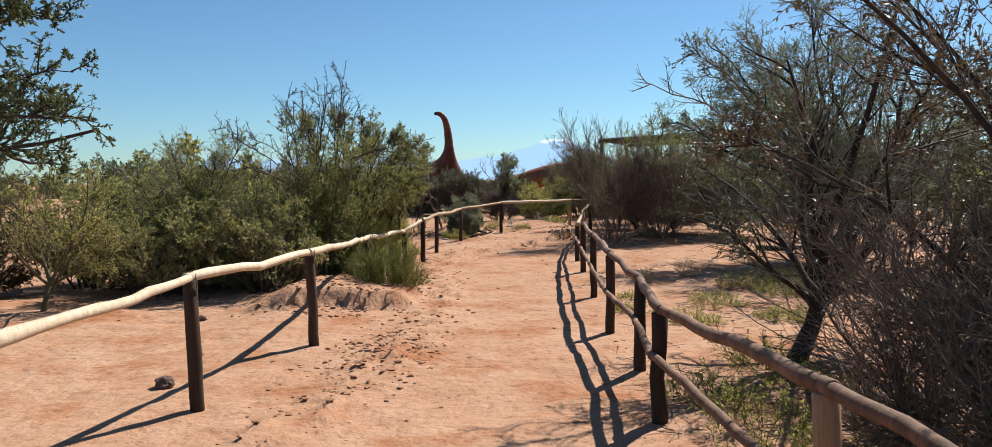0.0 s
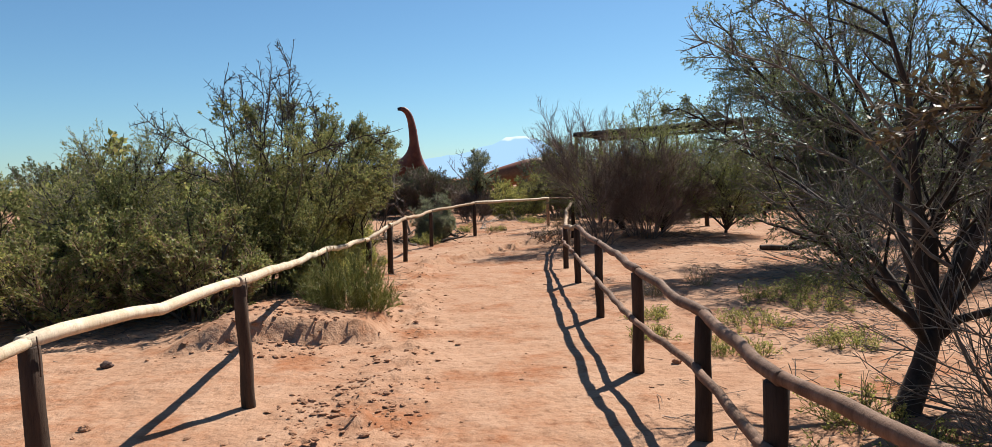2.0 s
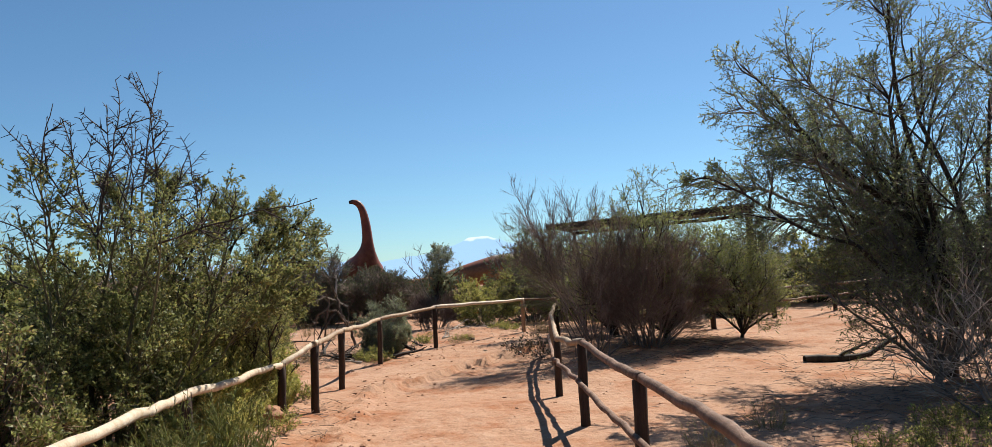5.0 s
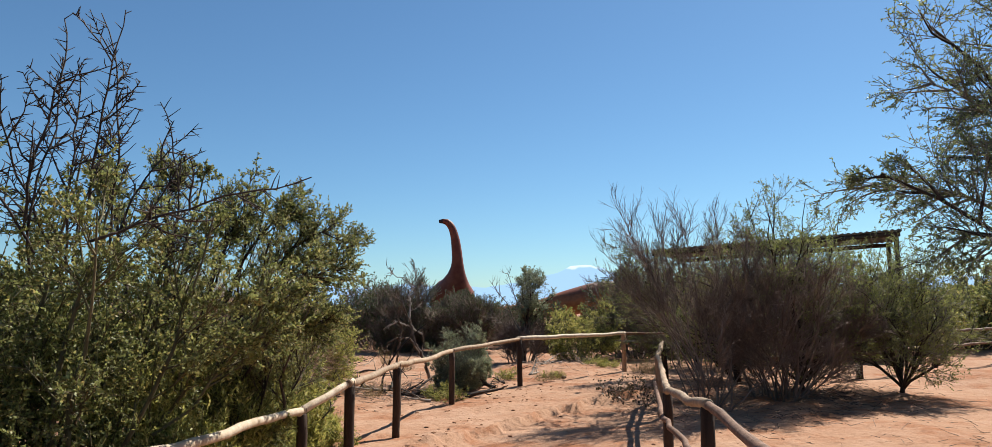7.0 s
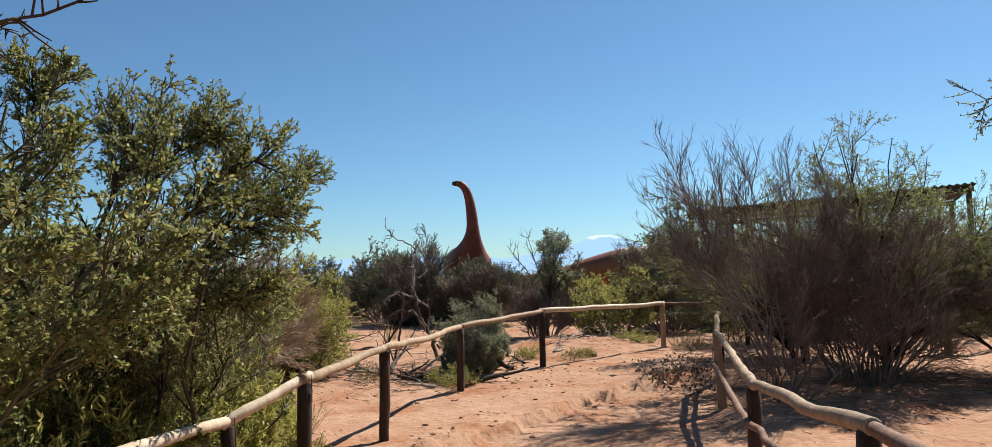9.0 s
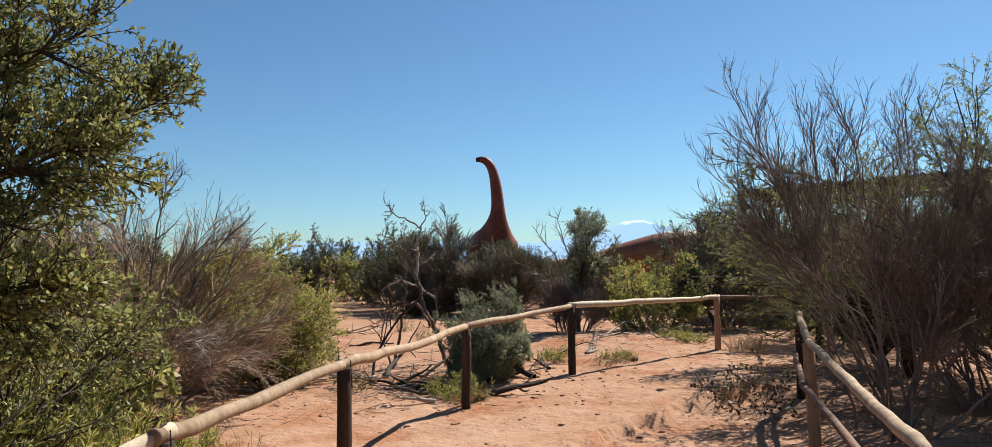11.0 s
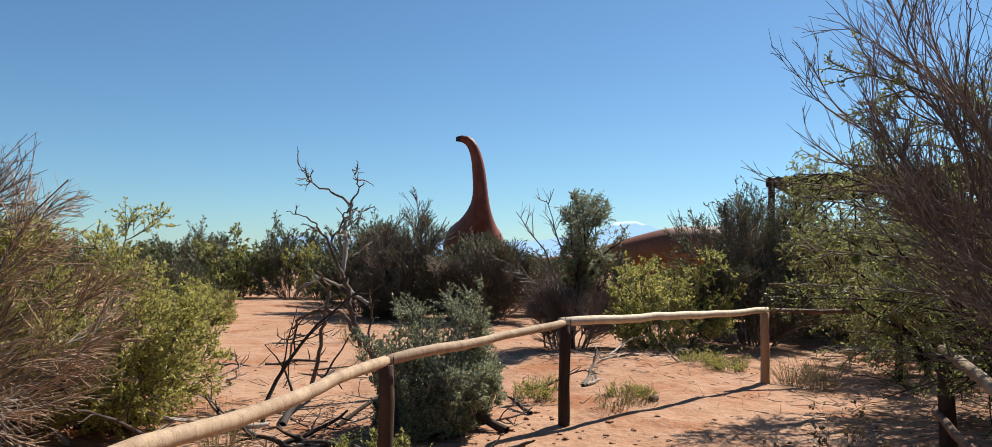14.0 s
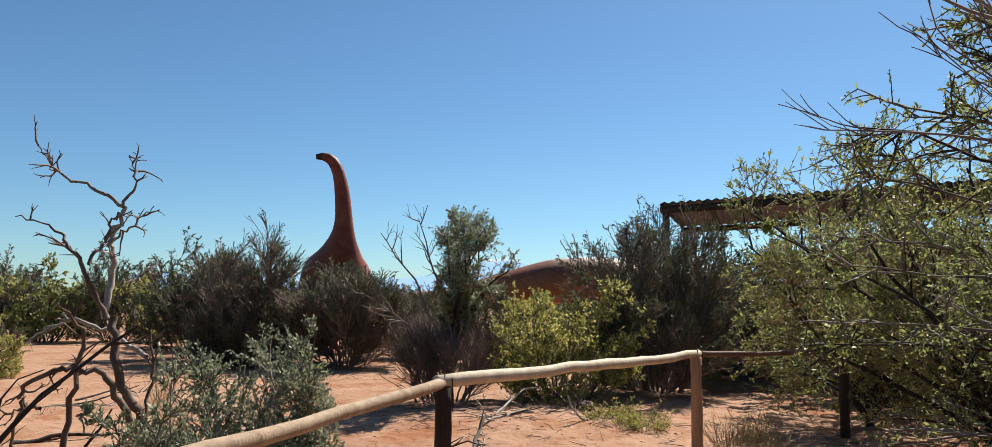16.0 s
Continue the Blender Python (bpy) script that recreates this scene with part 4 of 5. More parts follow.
def statue(name, path, mat, legs, label, muzzle=None):
    """path: (x, y, z, half width, half height) along the back from tail to nose."""
    p = np.array(path, float)
    d = np.concatenate([[0], np.cumsum(np.linalg.norm(np.diff(p[:, :3], axis=0), axis=1))])
    k = 70
    s = np.linspace(0, d[-1], k)
    c = np.stack([np.interp(s, d, p[:, i]) for i in range(5)], -1)
    for _ in range(4):
        c[1:-1] = (c[:-2] + 2 * c[1:-1] + c[2:]) / 4
    line, tan = c[:, :3], unit(np.gradient(c[:, :3], axis=0))
    side = unit(np.cross(tan, [0, 0, 1.0]) + 1e-6)
    up = np.cross(side, tan)
    ang = np.arange(20) * 2 * np.pi / 20
    ring = line[:, None] + side[:, None] * np.cos(ang)[None, :, None] * c[:, 3][:, None, None] + up[:, None] * np.sin(ang)[None, :, None] * c[:, 4][:, None, None]
    idx = np.arange(k * 20).reshape(k, 20)
    q = np.stack([idx[:-1], np.roll(idx, -1, 1)[:-1], np.roll(idx, -1, 1)[1:], idx[1:]], -1).reshape(-1, 4)
    chunks = [(ring.reshape(-1, 3), q)]
    for x, y, z, r in legs:
        g = ground(x, y)
        l = np.array([[[x, y, z], [x, y + 0.05, z * 0.6 + g * 0.4], [x, y, z * 0.3 + g * 0.7], [x, y, g + 0.12], [x, y, g - 0.05]]])
        chunks.append(tubes(l, np.array([[r * 1.3, r * 1.1, r * 0.8, r * 0.85, r]]), 14))
    ob = link(name, array_mesh(name, *joined(chunks)), mat)
    if muzzle is not None:
        ob.data.materials.append(MUZZLE)
        for f in ob.data.polygons:
            f.material_index = int(f.center.x < muzzle and f.center.z > 4)
    return tagged(ob, label, "statue")


statue("dinosaur_statue", [(-5.2, 44.5, 0.9, 0.03, 0.03), (-4.9, 42.5, 1.2, 0.18, 0.18), (-4.5, 40, 1.55, 0.5, 0.5), (-4.1, 38.2, 1.75, 0.8, 0.75), (-3.9, 36.7, 1.85, 0.9, 0.92), (-3.76, 36.1, 2.05, 0.8, 0.74), (-3.62, 35.75, 2.5, 0.5, 0.45), (-3.52, 35.55, 2.9, 0.25, 0.27),
                           (-3.5, 35.5, 3.2, 0.205, 0.22), (-3.52, 35.45, 3.6, 0.185, 0.2), (-3.57, 35.4, 4.1, 0.155, 0.16), (-3.66, 35.4, 4.5, 0.135, 0.135), (-3.78, 35.35, 4.75, 0.125, 0.125), (-3.92, 35.3, 4.85, 0.13, 0.14), (-4.06, 35.3, 4.8, 0.1, 0.1), (-4.16, 35.3, 4.74, 0.06, 0.06)],
       STATUE, [(-4.3, 36.5, 1.4, 0.26), (-3.1, 36.4, 1.4, 0.26), (-4.6, 38.6, 1.3, 0.28), (-3.5, 38.6, 1.3, 0.28)], "red-brown painted long-necked dinosaur statue", muzzle=-4.03)
statue("dinosaur_statue", [(-3.0, 37.2, 1.3, 0.05, 0.05), (-2.0, 36.8, 1.42, 0.16, 0.18), (-0.9, 36.4, 1.4, 0.25, 0.28), (0.4, 36.2, 1.68, 0.5, 0.45), (1.6, 36.2, 1.9, 0.65, 0.56), (2.8, 36.3, 1.95, 0.65, 0.55), (4.2, 36.6, 1.8, 0.4, 0.4), (6.0, 37.0, 1.3, 0.08, 0.08)],
       STATUE_LIGHT, [(0.6, 36.4, 1.5, 0.2), (1.2, 35.9, 1.5, 0.2), (2.9, 36.6, 1.5, 0.22), (3.2, 36.0, 1.5, 0.22)], "orange and grey painted dinosaur statue behind scrub")


def shelter():
    root = thing("shelter", (0, 0, 0), "open shelter with dark corrugated roof on posts", "shelter")
    dark = plain_material("dark_timber", (0.03, 0.02, 0.015), (0.07, 0.05, 0.038), 8, 0.8)
    tin = plain_material("weathered_tin", (0.035, 0.028, 0.024), (0.07, 0.058, 0.05), 5, 0.7, 0.1)
    wide, deep, turn = 6.9, 4.5, radians(-20)
    corner, ex, ey = np.array([3.27, 32.35]), np.array([math.cos(turn), math.sin(turn)]), np.array([-math.sin(turn), math.cos(turn)])

    def at(u, v, dz=0.0):
        p = corner + ex * u + ey * v
        return (p[0], p[1], 3.3 + 0.04 * u + dz)
    us = np.linspace(-0.05, wide + 0.1, 160)
    v = np.array([at(u, w, 0.022 * math.sin(u * 2 * math.pi / 0.16) + dz) for dz in (0.0, 0.02) for w in (-0.15, deep + 0.15) for u in us])
    i = np.arange(159)
    q = np.concatenate([np.stack([i, i + 1, i + 161, i + 160], -1), np.stack([i + 320, i + 321, i + 481, i + 480], -1), np.stack([i, i + 1, i + 321, i + 320], -1), np.stack([i + 160, i + 161, i + 481, i + 480], -1)])
    link("roof_sheet", array_mesh("roof_sheet", v, q), tin, root, "dark corrugated iron roof sheet")
    for k, u in enumerate((0.05, wide / 2, wide - 0.05)):
        for w in (0.0, deep):
            x, y, z = at(u, w, -0.1)
            pole("post", [(x, y, ground(x, y) - 0.2), (x, y, z)], 0.07, 0.065, dark, root, seed=k)
    for w in (0.0, deep):
        pole("beam", [at(-0.05, w, -0.1), at(wide + 0.05, w, -0.1)], 0.075, 0.075, dark, root, seed=3)
    for k in range(9):
        pole("rafter", [at(wide * k / 8, -0.1, -0.055), at(wide * k / 8, deep + 0.1, -0.055)], 0.03, 0.03, dark, root, seed=k)


shelter()


def mountains():
    m, nt, b = material("hazed_mountain", 1.0)
    g = nt.nodes.new("ShaderNodeNewGeometry")
    sep = nt.nodes.new("ShaderNodeSeparateXYZ")
    nt.links.new(g.outputs["Position"], sep.inputs[0])
    n = noise_tex(nt, coords(nt, (0.01, 0.01, 0.02), True), 1.0, 5)
    add = nt.nodes.new("ShaderNodeMath")
    add.operation = "MULTIPLY_ADD"
    nt.links.new(n, add.inputs[0])
    add.inputs[1].default_value = 60.0
    nt.links.new(sep.outputs[2], add.inputs[2])
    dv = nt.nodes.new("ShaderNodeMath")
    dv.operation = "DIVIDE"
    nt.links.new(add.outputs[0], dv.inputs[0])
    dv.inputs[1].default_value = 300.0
    # air haze is mixed into the blue, which glows instead of being lit
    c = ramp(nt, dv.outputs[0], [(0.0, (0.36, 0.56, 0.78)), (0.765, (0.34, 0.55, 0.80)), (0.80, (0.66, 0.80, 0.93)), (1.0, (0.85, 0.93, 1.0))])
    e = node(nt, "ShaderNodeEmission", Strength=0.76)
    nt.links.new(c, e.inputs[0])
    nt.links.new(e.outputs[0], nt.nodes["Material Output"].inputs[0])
    D, verts, quads = 3900.0, [], []
    for i in range(121):
        az = -25 + i * 0.5
        el = 1.7 + 0.5 * noise.noise((az * 0.22, 1.0, 0)) + 1.35 * math.exp(-((az - 1.2) / 3.2) ** 2) + 0.22 * noise.noise((az * 1.1, 5.0, 0)) + 0.12 * noise.noise((az * 2.6, 9.0, 0))
        s, c2 = math.sin(radians(az)), math.cos(radians(az))
        for k, f in enumerate((0.0, 0.5, 1.0)):
            d = D + 200 * f
            verts.append((d * s, d * c2, -5 + (D * math.tan(radians(el)) + 6) * f))
        verts.append(((D + 500) * s, (D + 500) * c2, -5))
    for i in range(120):
        for k in range(3):
            a = i * 4 + k
            quads.append((a, a + 4, a + 5, a + 1))
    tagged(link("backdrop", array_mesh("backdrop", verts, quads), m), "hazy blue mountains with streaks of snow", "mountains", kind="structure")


mountains()

# ---- scrub of the plain ----
near_specs = [
    ("scrub_bush", 41, put(OLIVE, r=(1.6, 1.6, 1.3), h=1.15, n1=6, n2=4, n3=2, per=6, leaf=0.115, rt=0.008, single=False), "olive-green scrub bush on the plain"),
    ("scrub_bush", 42, put(MESQ, r=(1.7, 1.7, 1.35), h=1.25, trunk=0.15, n1=6, n2=4, n3=2, per=6, leaf=0.115, rt=0.008, stems=14, rs=0.03, single=False), "dark green scrub bush on the plain"),
    ("scrub_bush", 43, put(BROOM, r=(1.5, 1.5, 1.5), h=1.3, rt=0.010, n1=8, n2=6, n3=1, per=7, leaf=0.10, mat=LEAF_DARK, single=False), "dark bare broom bush on the plain"),
    ("scrub_bush", 44, put(LIME, r=(1.3, 1.3, 1.05), h=0.9, leaf=0.07, n1=7, n2=5, n3=2, rt=0.006, single=False), "yellow-green scrub bush on the plain"),
]
far_specs = [(nm, sd + 10, put(sp, n1=4, n2=4, n3=0, per=7, leaf=0.2, rt=0.013, stems=14), lb.replace("bush", "bush far off")) for nm, sd, sp, lb in near_specs]


def first_ones(specs, places):
    return [plant(nm, sd, xy[0], xy[1], sp, lb, "shrub", "scrub of the plain") for (nm, sd, sp, lb), xy in zip(specs, places)]


near_first = first_ones(near_specs, ((-13.2, 40.5), (-15.5, 31.0), (-11.3, 41.0), (-9.8, 40.3)))
far_first = first_ones(far_specs, ((-30, 60), (-22, 62), (-15, 60), (20, 60)))
rng = random.Random(4)
spots = [(-14.8, 41.5, 2, 1.0), (-16.5, 42, 1, 0.9), (-7.6, 42, 2, 0.8), (-8.4, 30.5, 3, 0.5), (-7.2, 38, 2, 1.0), (-6.3, 15.6, 0, 1.05), (-7.4, 18.2, 1, 0.95), (-9.5, 20.5, 0, 1.0), (-4.6, 17.8, 0, 0.75),
         (4.3, 31.2, 2, 0.95), (6.3, 30.2, 1, 0.95), (8.5, 29.0, 0, 0.95), (10.5, 31.0, 1, 0.9), (5.2, 28.4, 1, 0.95), (6.8, 28.2, 2, 0.95), (-1.6, 35.2, 2, 0.7), (-0.3, 33.5, 2, 0.6), (1.2, 33.4, 0, 0.62), (3.4, 31.0, 2, 0.75), (-6.4, 34.5, 2, 0.85), (12.5, 32.0, 0, 1.0), (14.5, 31.0, 1, 1.1), (9.8, 19.5, 1, 1.1), (9.5, 14.0, 1, 1.2), (8.0, 9.5, 1, 1.2), (6.0, 5.6, 1, 1.1), (-8.8, 24.5, 3, 0.8), (-10.5, 27.0, 2, 0.9),
         (-14.0, 27.0, 0, 1.1), (-10.0, 32.0, 2, 0.6), (-18.0, 33.0, 1, 1.1), (-18.0, 24.0, 2, 1.0), (-6.8, 44.0, 0, 0.9), (9.0, 37.5, 0, 1.0), (12.0, 37.0, 1, 1.1), (16.0, 36.0, 2, 1.0), (17.5, 30.0, 0, 1.1), (19.0, 26.0, 1, 1.1), (13.5, 22.5, 0, 0.9), (8.0, 28.4, 0, 0.8), (10.2, 30.2, 3, 0.9), (12.4, 31.4, 0, 0.9), (14.6, 33.6, 0, 1.0), (-6.9, 20.5, 0, 0.9)]
for x, y, k, sc in spots:
    copy_thing(near_first[k], Matrix.Translation((x, y, ground(x, y) - 0.03)) @ pose(0, 0, 0, 0, 0, rng.uniform(0, 360)) @ Matrix.Diagonal((sc, sc, sc * rng.uniform(0.9, 1.1), 1)))
for i in range(110):
    a = radians(rng.uniform(-62, 50))
    d = rng.uniform(46, 120)
    x, y, sc = d * math.sin(a), 8 + d * math.cos(a), rng.uniform(0.75, 1.35)
    copy_thing(far_first[rng.randrange(4)], Matrix.Translation((x, y, ground(x, y) * 0.5 - 0.1)) @ pose(0, 0, 0, 0, 0, rng.uniform(0, 360)) @ Matrix.Diagonal((sc, sc, sc * rng.uniform(0.85, 1.1), 1)))


# ---- small growth, fallen wood, stones ----
plant("dark_shrub", 61, 3.35, 4.1, put(BROOM, r=(1.15, 1.3, 0.95), h=0.85, base=0.3, stems=36, out=(0.2, 1.9), a1=(15, 50), a2=(15, 55), keep=(2.1, 99), per=3, leaf=0.03, wander2=0.14), "dense dark brown brush beside the rail", "shrub")
plant("dead_brush", 62, 3.4, 5.9, put(BROOM, r=(1.2, 1.0, 0.9), h=0.9, base=0.2, stems=9, out=(0.3, 2.0), a1=(20, 55), a2=(20, 60), bark=BARK_GREY, twig=TWIG_GREY, n1=8, n2=6, n3=2, per=0, wander=0.14, wander2=0.16, keep=(1.9, 99)), "grey dead brush beside the rail", "shrub")
WEED = dict(stems=26, base=0.22, out=(0.2, 1.6), rs=0.004, rt=0.002, n1=5, a1=(15, 50), l1=(0.08, 0.2), n2=3, a2=(15, 55), l2=(0.04, 0.1), per=5, leaf=0.02, aspect=0.5, bark=GRASS_GREEN, twig=GRASS_GREEN, mat=LEAF_LIME, single=False)
SPRIG = dict(stems=6, base=0.05, out=(0.5, 2.2), rs=0.004, rt=0.002, n1=4, a1=(30, 65), l1=(0.12, 0.28), n2=3, a2=(30, 65), l2=(0.05, 0.12), per=2, leaf=0.042, aspect=0.7, bark=TWIG_BROWN, twig=TWIG_BROWN, mat=LEAF_BROWN, single=False)
TUFT = dict(stems=70, base=0.10, out=(0.1, 1.1), rs=0.0025, rt=0.0015, n1=1, a1=(5, 20), l1=(0.1, 0.2), n2=1, a2=(5, 20), l2=(0.05, 0.1), per=2, leaf=0.06, aspect=0.09, bark=GRASS_DRY, twig=GRASS_DRY, mat=GRASS_DRY, single=False)
for i, (x, y, rr, hh) in enumerate([(2.05, 5.3, 0.5, 0.42), (2.3, 4.7, 0.45, 0.4), (1.85, 6.1, 0.4, 0.3), (1.75, 10.0, 0.3, 0.16), (1.95, 11.0, 0.28, 0.14), (2.4, 9.2, 0.4, 0.18), (2.9, 10.4, 0.45, 0.22), (3.4, 9.3, 0.4, 0.2), (-1.75, 20.9, 0.3, 0.4), (0.15, 23.6, 0.3, 0.16), (1.1, 25.7, 0.4, 0.25), (-0.8, 23.3, 0.3, 0.3), (-1.95, 14.2, 0.3, 0.4), (-2.2, 16.4, 0.35, 0.45), (3.6, 11.9, 0.5, 0.28), (4.3, 12.2, 0.5, 0.3), (5.0, 11.8, 0.5, 0.3), (4.0, 11.2, 0.45, 0.25), (4.8, 12.9, 0.5, 0.3), (2.5, 7.2, 0.35, 0.3), (2.75, 6.5, 0.4, 0.3), (-1.55, 20.75, 0.3, 0.3), (1.35, 25.4, 0.35, 0.22)]):
    plant("weed_clump", 100 + i, x, y, put(WEED, r=(rr, rr, hh * 0.6), h=hh * 0.5, base=rr * 0.6), "low yellow-green weed clump on sand", "weed", "weeds along the fence")
for i, (x, y, rr) in enumerate([(1.15, 20.9, 0.5), (1.5, 20.3, 0.45), (1.45, 21.4, 0.45), (1.6, 20.9, 0.4)]):
    plant("creeping_sprig", 130 + i, x, y, put(SPRIG, r=(rr, rr, 0.3), h=0.2), "sprawling dark-leaved sprig at the path edge", "plant", "sprigs at the path edge")
for i, (x, y, rr) in enumerate([(1.95, 24.7, 0.3), (2.3, 24.9, 0.26), (2.15, 24.4, 0.24), (-2.9, 21.0, 0.3), (-0.05, 22.9, 0.2), (0.2, 23.2, 0.18), (-3.3, 25.6, 0.3), (-2.7, 26.4, 0.3), (-4.4, 28.0, 0.35), (-2.3, 27.5, 0.28), (2.25, 12.4, 0.24), (3.1, 13.2, 0.26), (-3.4, 18.6, 0.3), (-2.6, 17.6, 0.3), (-2.35, 13.9, 0.3)]):
    plant("grass_tuft", 150 + i, x, y, put(TUFT, r=(rr, rr, rr * 0.9), h=rr * 0.7), "dry straw-coloured grass tuft on sand", "grass", "dry grass tufts")


def stick(name, x, y, way, ln, r, mat, label, seed, lift=0.0):
    rng = np.random.default_rng(seed)
    root = thing(name, (x, y, ground(x, y) + r * 0.6), label, "branch", "fallen branches")
    l = run(rng, np.zeros((1, 3)), np.array([[math.cos(way), math.sin(way), lift]]), np.array([ln]), 9, 0.12, 0.0)
    l[0, :, 2] = np.maximum(l[0, :, 2], -0.01)
    b = offspring(rng, l, 4, (0.25, 1.0), (30, 60), (ln * 0.2, ln * 0.45), 5, 0.2, 0.0)
    b[:, :, 2] = np.abs(b[:, :, 2])
    tube_part("bough", [tubes(l, taper(l, r, r * 0.4), 7)], mat, root)
    tube_part("side_branch", [tubes(b, taper(b, r * 0.45, r * 0.15), 4)], mat, root)


rs = random.Random(9)
for i in range(46):
    cx, cy = rs.choice([(-3.3, 21.7), (-2.6, 21.4), (-1.8, 21.2), (-3.9, 20.9), (-1.2, 22.8), (-0.6, 24.0), (-4.6, 24.6), (0.2, 26.0), (-5.0, 27.5)])
    stick("fallen_branch", cx + rs.gauss(0, 0.5), cy + rs.gauss(0, 0.4), rs.uniform(0, 6.28), rs.uniform(0.4, 1.2), rs.uniform(0.010, 0.028), rs.choice([BARK_DARK, BARK_DARK, BARK_GREY, BARK_PALE]), "crooked dead branch lying on sand", 300 + i, rs.uniform(0, 0.25))
for i, (x, y, a, ln, r) in enumerate([(-2.75, 21.75, 1.9, 1.5, 0.035), (-1.7, 21.0, 2.8, 0.9, 0.05), (-1.3, 20.9, 0.4, 0.7, 0.04), (-0.9, 21.9, 2.6, 0.8, 0.04)]):
    stick("fallen_log", x, y, a, ln, r, BARK_DARK, "short dark dead log on sand", 380 + i, 0.12)
stick("fallen_log", 5.5, 17.6, 0.05, 1.7, 0.07, BARK_DARK, "long dark log lying on sand", 388, 0.0)
for i, (x, y, a, ln) in enumerate([(-2.95, 21.8, 1.75, 1.55), (-4.3, 20.6, 2.6, 1.3), (-4.1, 21.0, 2.9, 1.2)]):
    stick("dead_bough", x, y, a, ln, 0.02, BARK_PALE if i else BARK_DARK, "bare dead bough rising from the sand", 390 + i, 1.6 if i == 0 else 0.5)


def lump(name, x, y, r, mat, label, category, seed, sink=0.3, group=""):
    rng = random.Random(seed)
    bm = bmesh.new()
    bmesh.ops.create_icosphere(bm, subdivisions=3, radius=r)
    o = rng.uniform(0, 50)
    for v in bm.verts:
        k = 1 + 0.35 * noise.noise(v.co * (1.6 / r) + Vector((o, 0, 0))) + 0.14 * noise.noise(v.co * (4.5 / r) + Vector((0, o, 0)))
        v.co = Vector((v.co.x * k * 1.15, v.co.y * k, v.co.z * k * 0.75))
    ob = part(name, bm, mat, None, smooth=False)
    ob.location = (x, y, ground(x, y) + relief(x, y) + r * (0.75 - sink))
    ob.rotation_euler = (0, 0, rng.uniform(0, 6))
    return tagged(ob, label, category, group)


lump("rock", -2.4, 6.35, 0.075, ROCK, "dark brown stone lying on sand", "rock", 1)
for i, (x, y, r) in enumerate([(0.35, 23.4, 0.05), (-2.05, 14.6, 0.16), (-2.2, 15.05, 0.12), (-2.6, 7.4, 0.035), (0.9, 26.3, 0.09), (1.2, 26.1, 0.07), (-3.4, 9.2, 0.05), (1.75, 8.9, 0.04)]):
    lump("stone", x, y, r, ROCK if i % 2 == 0 else CLOD, "small weathered stone on sand", "rock", 20 + i, group="loose stones")


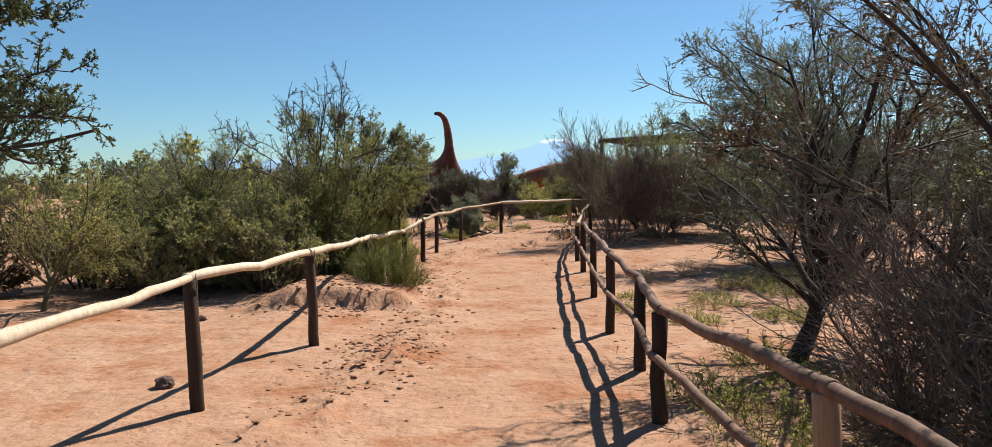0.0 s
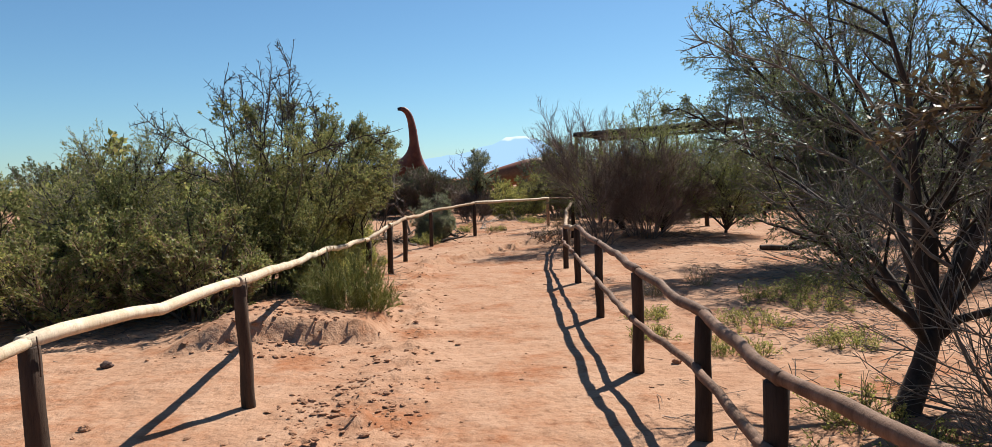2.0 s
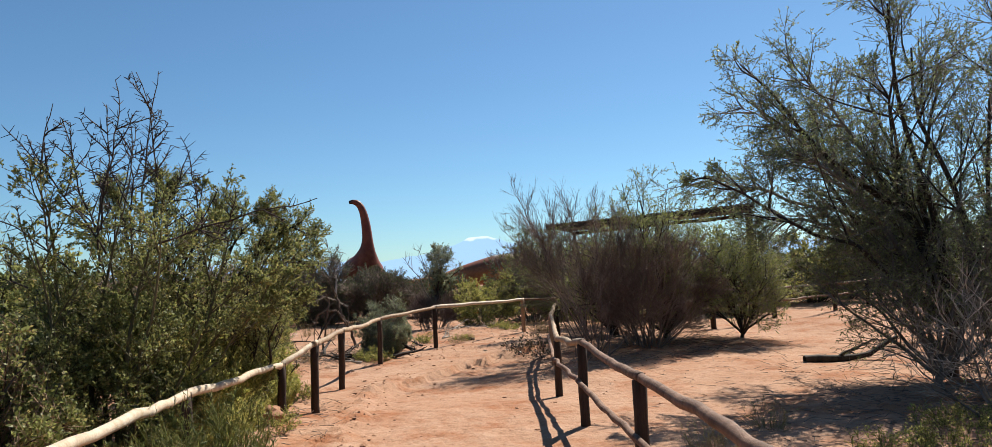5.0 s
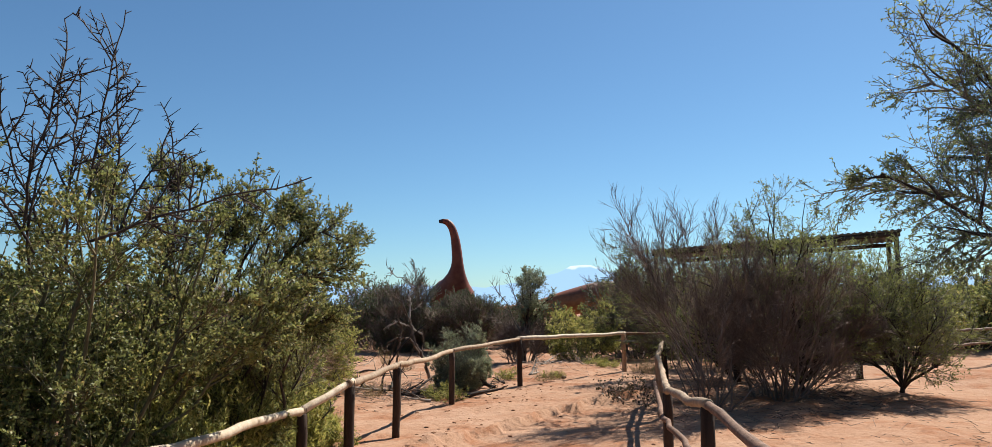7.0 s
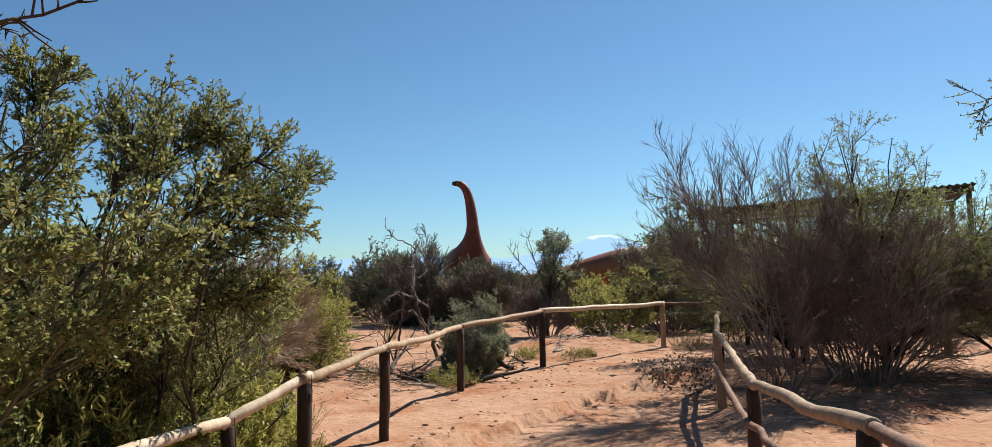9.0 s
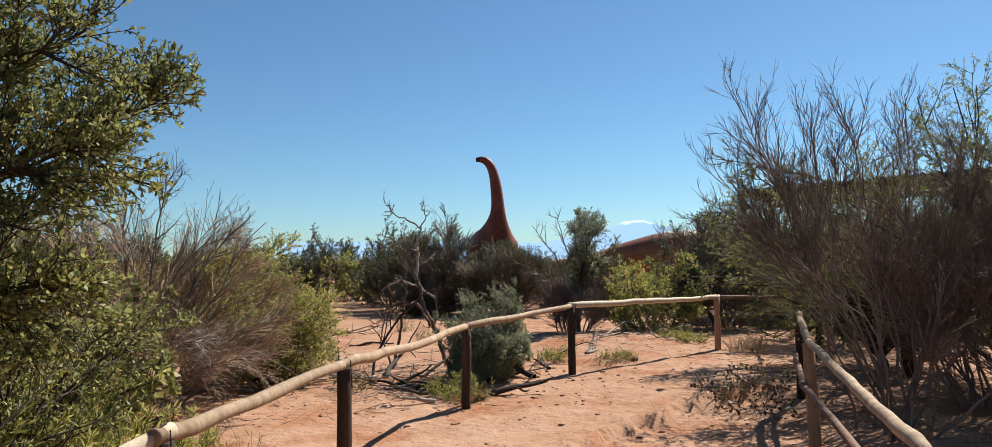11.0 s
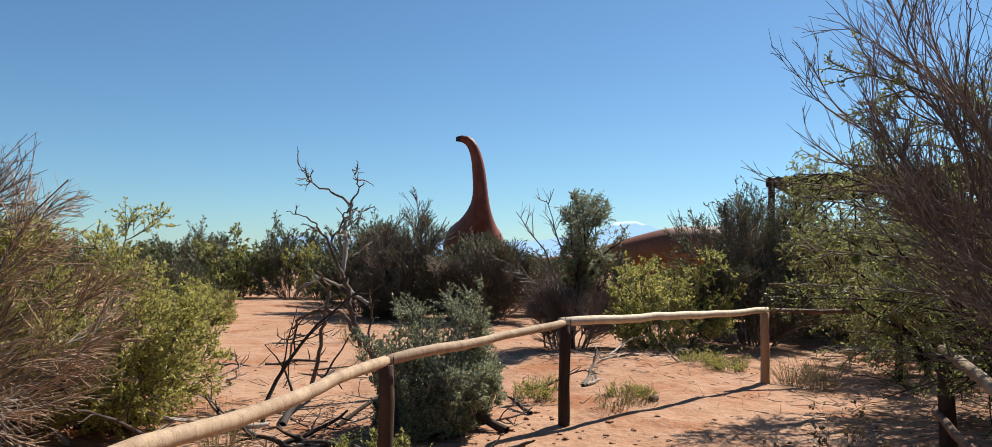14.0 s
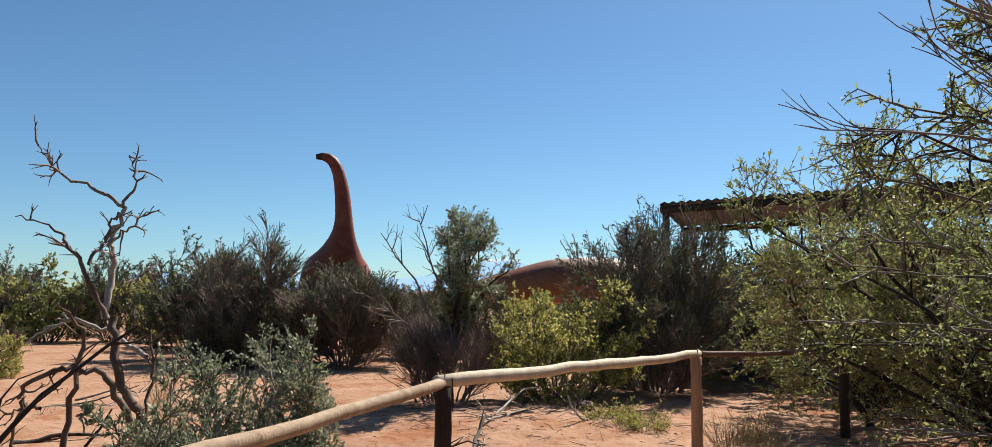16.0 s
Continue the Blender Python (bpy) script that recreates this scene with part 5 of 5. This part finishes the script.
def clods():
    """Crumbled earth: along the path's shoulder, under the shrubs, and scattered."""
    rng = np.random.default_rng(6)
    ico = bmesh.new()
    bmesh.ops.create_icosphere(ico, subdivisions=1, radius=1.0)
    base = np.array([v.co[:] for v in ico.verts])
    tri = np.array([[v.index for v in f.verts] for f in ico.faces])
    ico.free()
    spots = []
    for _ in range(700):
        y = rng.uniform(3, 19)
        spots.append((-0.95 - 0.3 * math.sin(y * 0.5) + rng.normal(0, 0.22), y, rng.gamma(2.0, 0.005)))
    for _ in range(900):
        spots.append((rng.uniform(-6, 5.5), rng.uniform(2.5, 26), rng.gamma(2.0, 0.005)))
    for _ in range(700):
        spots.append((rng.normal(-1.9, 0.45), rng.uniform(9.2, 12.5), rng.gamma(2.0, 0.009)))
    for _ in range(600):
        spots.append((rng.normal(-0.9, 0.3), rng.normal(7.6, 0.8), rng.gamma(2.0, 0.006)))
    for _ in range(500):
        spots.append((rng.normal(-1.6, 0.9), rng.normal(21.5, 0.9), rng.gamma(2.0, 0.006)))
    verts, faces = [], []
    for k, (x, y, r) in enumerate(spots):
        r = min(r, 0.032)
        z = ground(x, y) + relief(x, y) + r * 0.25
        p = base * (r * rng.uniform(0.6, 1.3, (12, 1))) * np.array([1.3, 1.0, 0.45])
        a = rng.uniform(0, 6.28)
        verts.append(np.stack([p[:, 0] * math.cos(a) - p[:, 1] * math.sin(a) + x, p[:, 0] * math.sin(a) + p[:, 1] * math.cos(a) + y, p[:, 2] + z], -1))
        faces.append(tri + 12 * k)
    me = bpy.data.meshes.new("earth_clods")
    me.from_pydata(np.concatenate(verts).tolist(), [], np.concatenate(faces).tolist())
    tagged(link("earth_clods", me, CLOD), "crumbled reddish earth clods strewn on sand", "clods", kind="stuff")


clods()


def litter():
    """Twigs and leaf litter on the ground beneath the shrubs."""
    rng = np.random.default_rng(12)
    n = 9500
    heaps = np.array([(-3.0, 12.6, 1.3), (-2.9, 15.3, 1.2), (-5.2, 13.0, 1.2), (3.0, 20.3, 1.6), (4.2, 21.4, 1.3), (6.6, 15.8, 2.0), (3.4, 6.5, 1.6), (3.4, 4.4, 1.2), (-4.8, 21.8, 1.6), (-2.4, 21.6, 1.0), (0.2, 26.5, 1.2), (-4.0, 32.0, 1.6), (3.4, 24.0, 1.4), (3.8, 10.0, 0.9), (4.6, 11.6, 1.1), (5.2, 13.6, 1.2), (-4.6, 11.2, 0.9)])
    h = heaps[rng.integers(0, len(heaps), n)]
    x, y = h[:, 0] + rng.normal(0, 1, n) * h[:, 2] * 0.75, h[:, 1] + rng.normal(0, 1, n) * h[:, 2] * 0.75
    ok = ~((np.abs(x - 0.0) < 1.25) & (y < 23))
    x, y = x[ok], y[ok]
    z = np.array([ground(a, b) + (relief(a, b) if abs(a) < 7 and b < 32 else 0) for a, b in zip(x, y)]) + 0.006
    st = np.stack([x, y, z], -1)
    way = np.stack([rng.normal(0, 1, len(x)), rng.normal(0, 1, len(x)), np.full(len(x), 0.05)], -1)
    l = run(rng, st, way, rng.uniform(0.05, 0.3, len(x)), 3, 0.15, 0.0)
    v, q = tubes(l, taper(l, 0.004, 0.002), 3)
    tagged(link("twig_litter", array_mesh("twig_litter", v, q), TWIG_BROWN), "dry brown twig litter under the shrubs", "litter", kind="stuff")


litter()
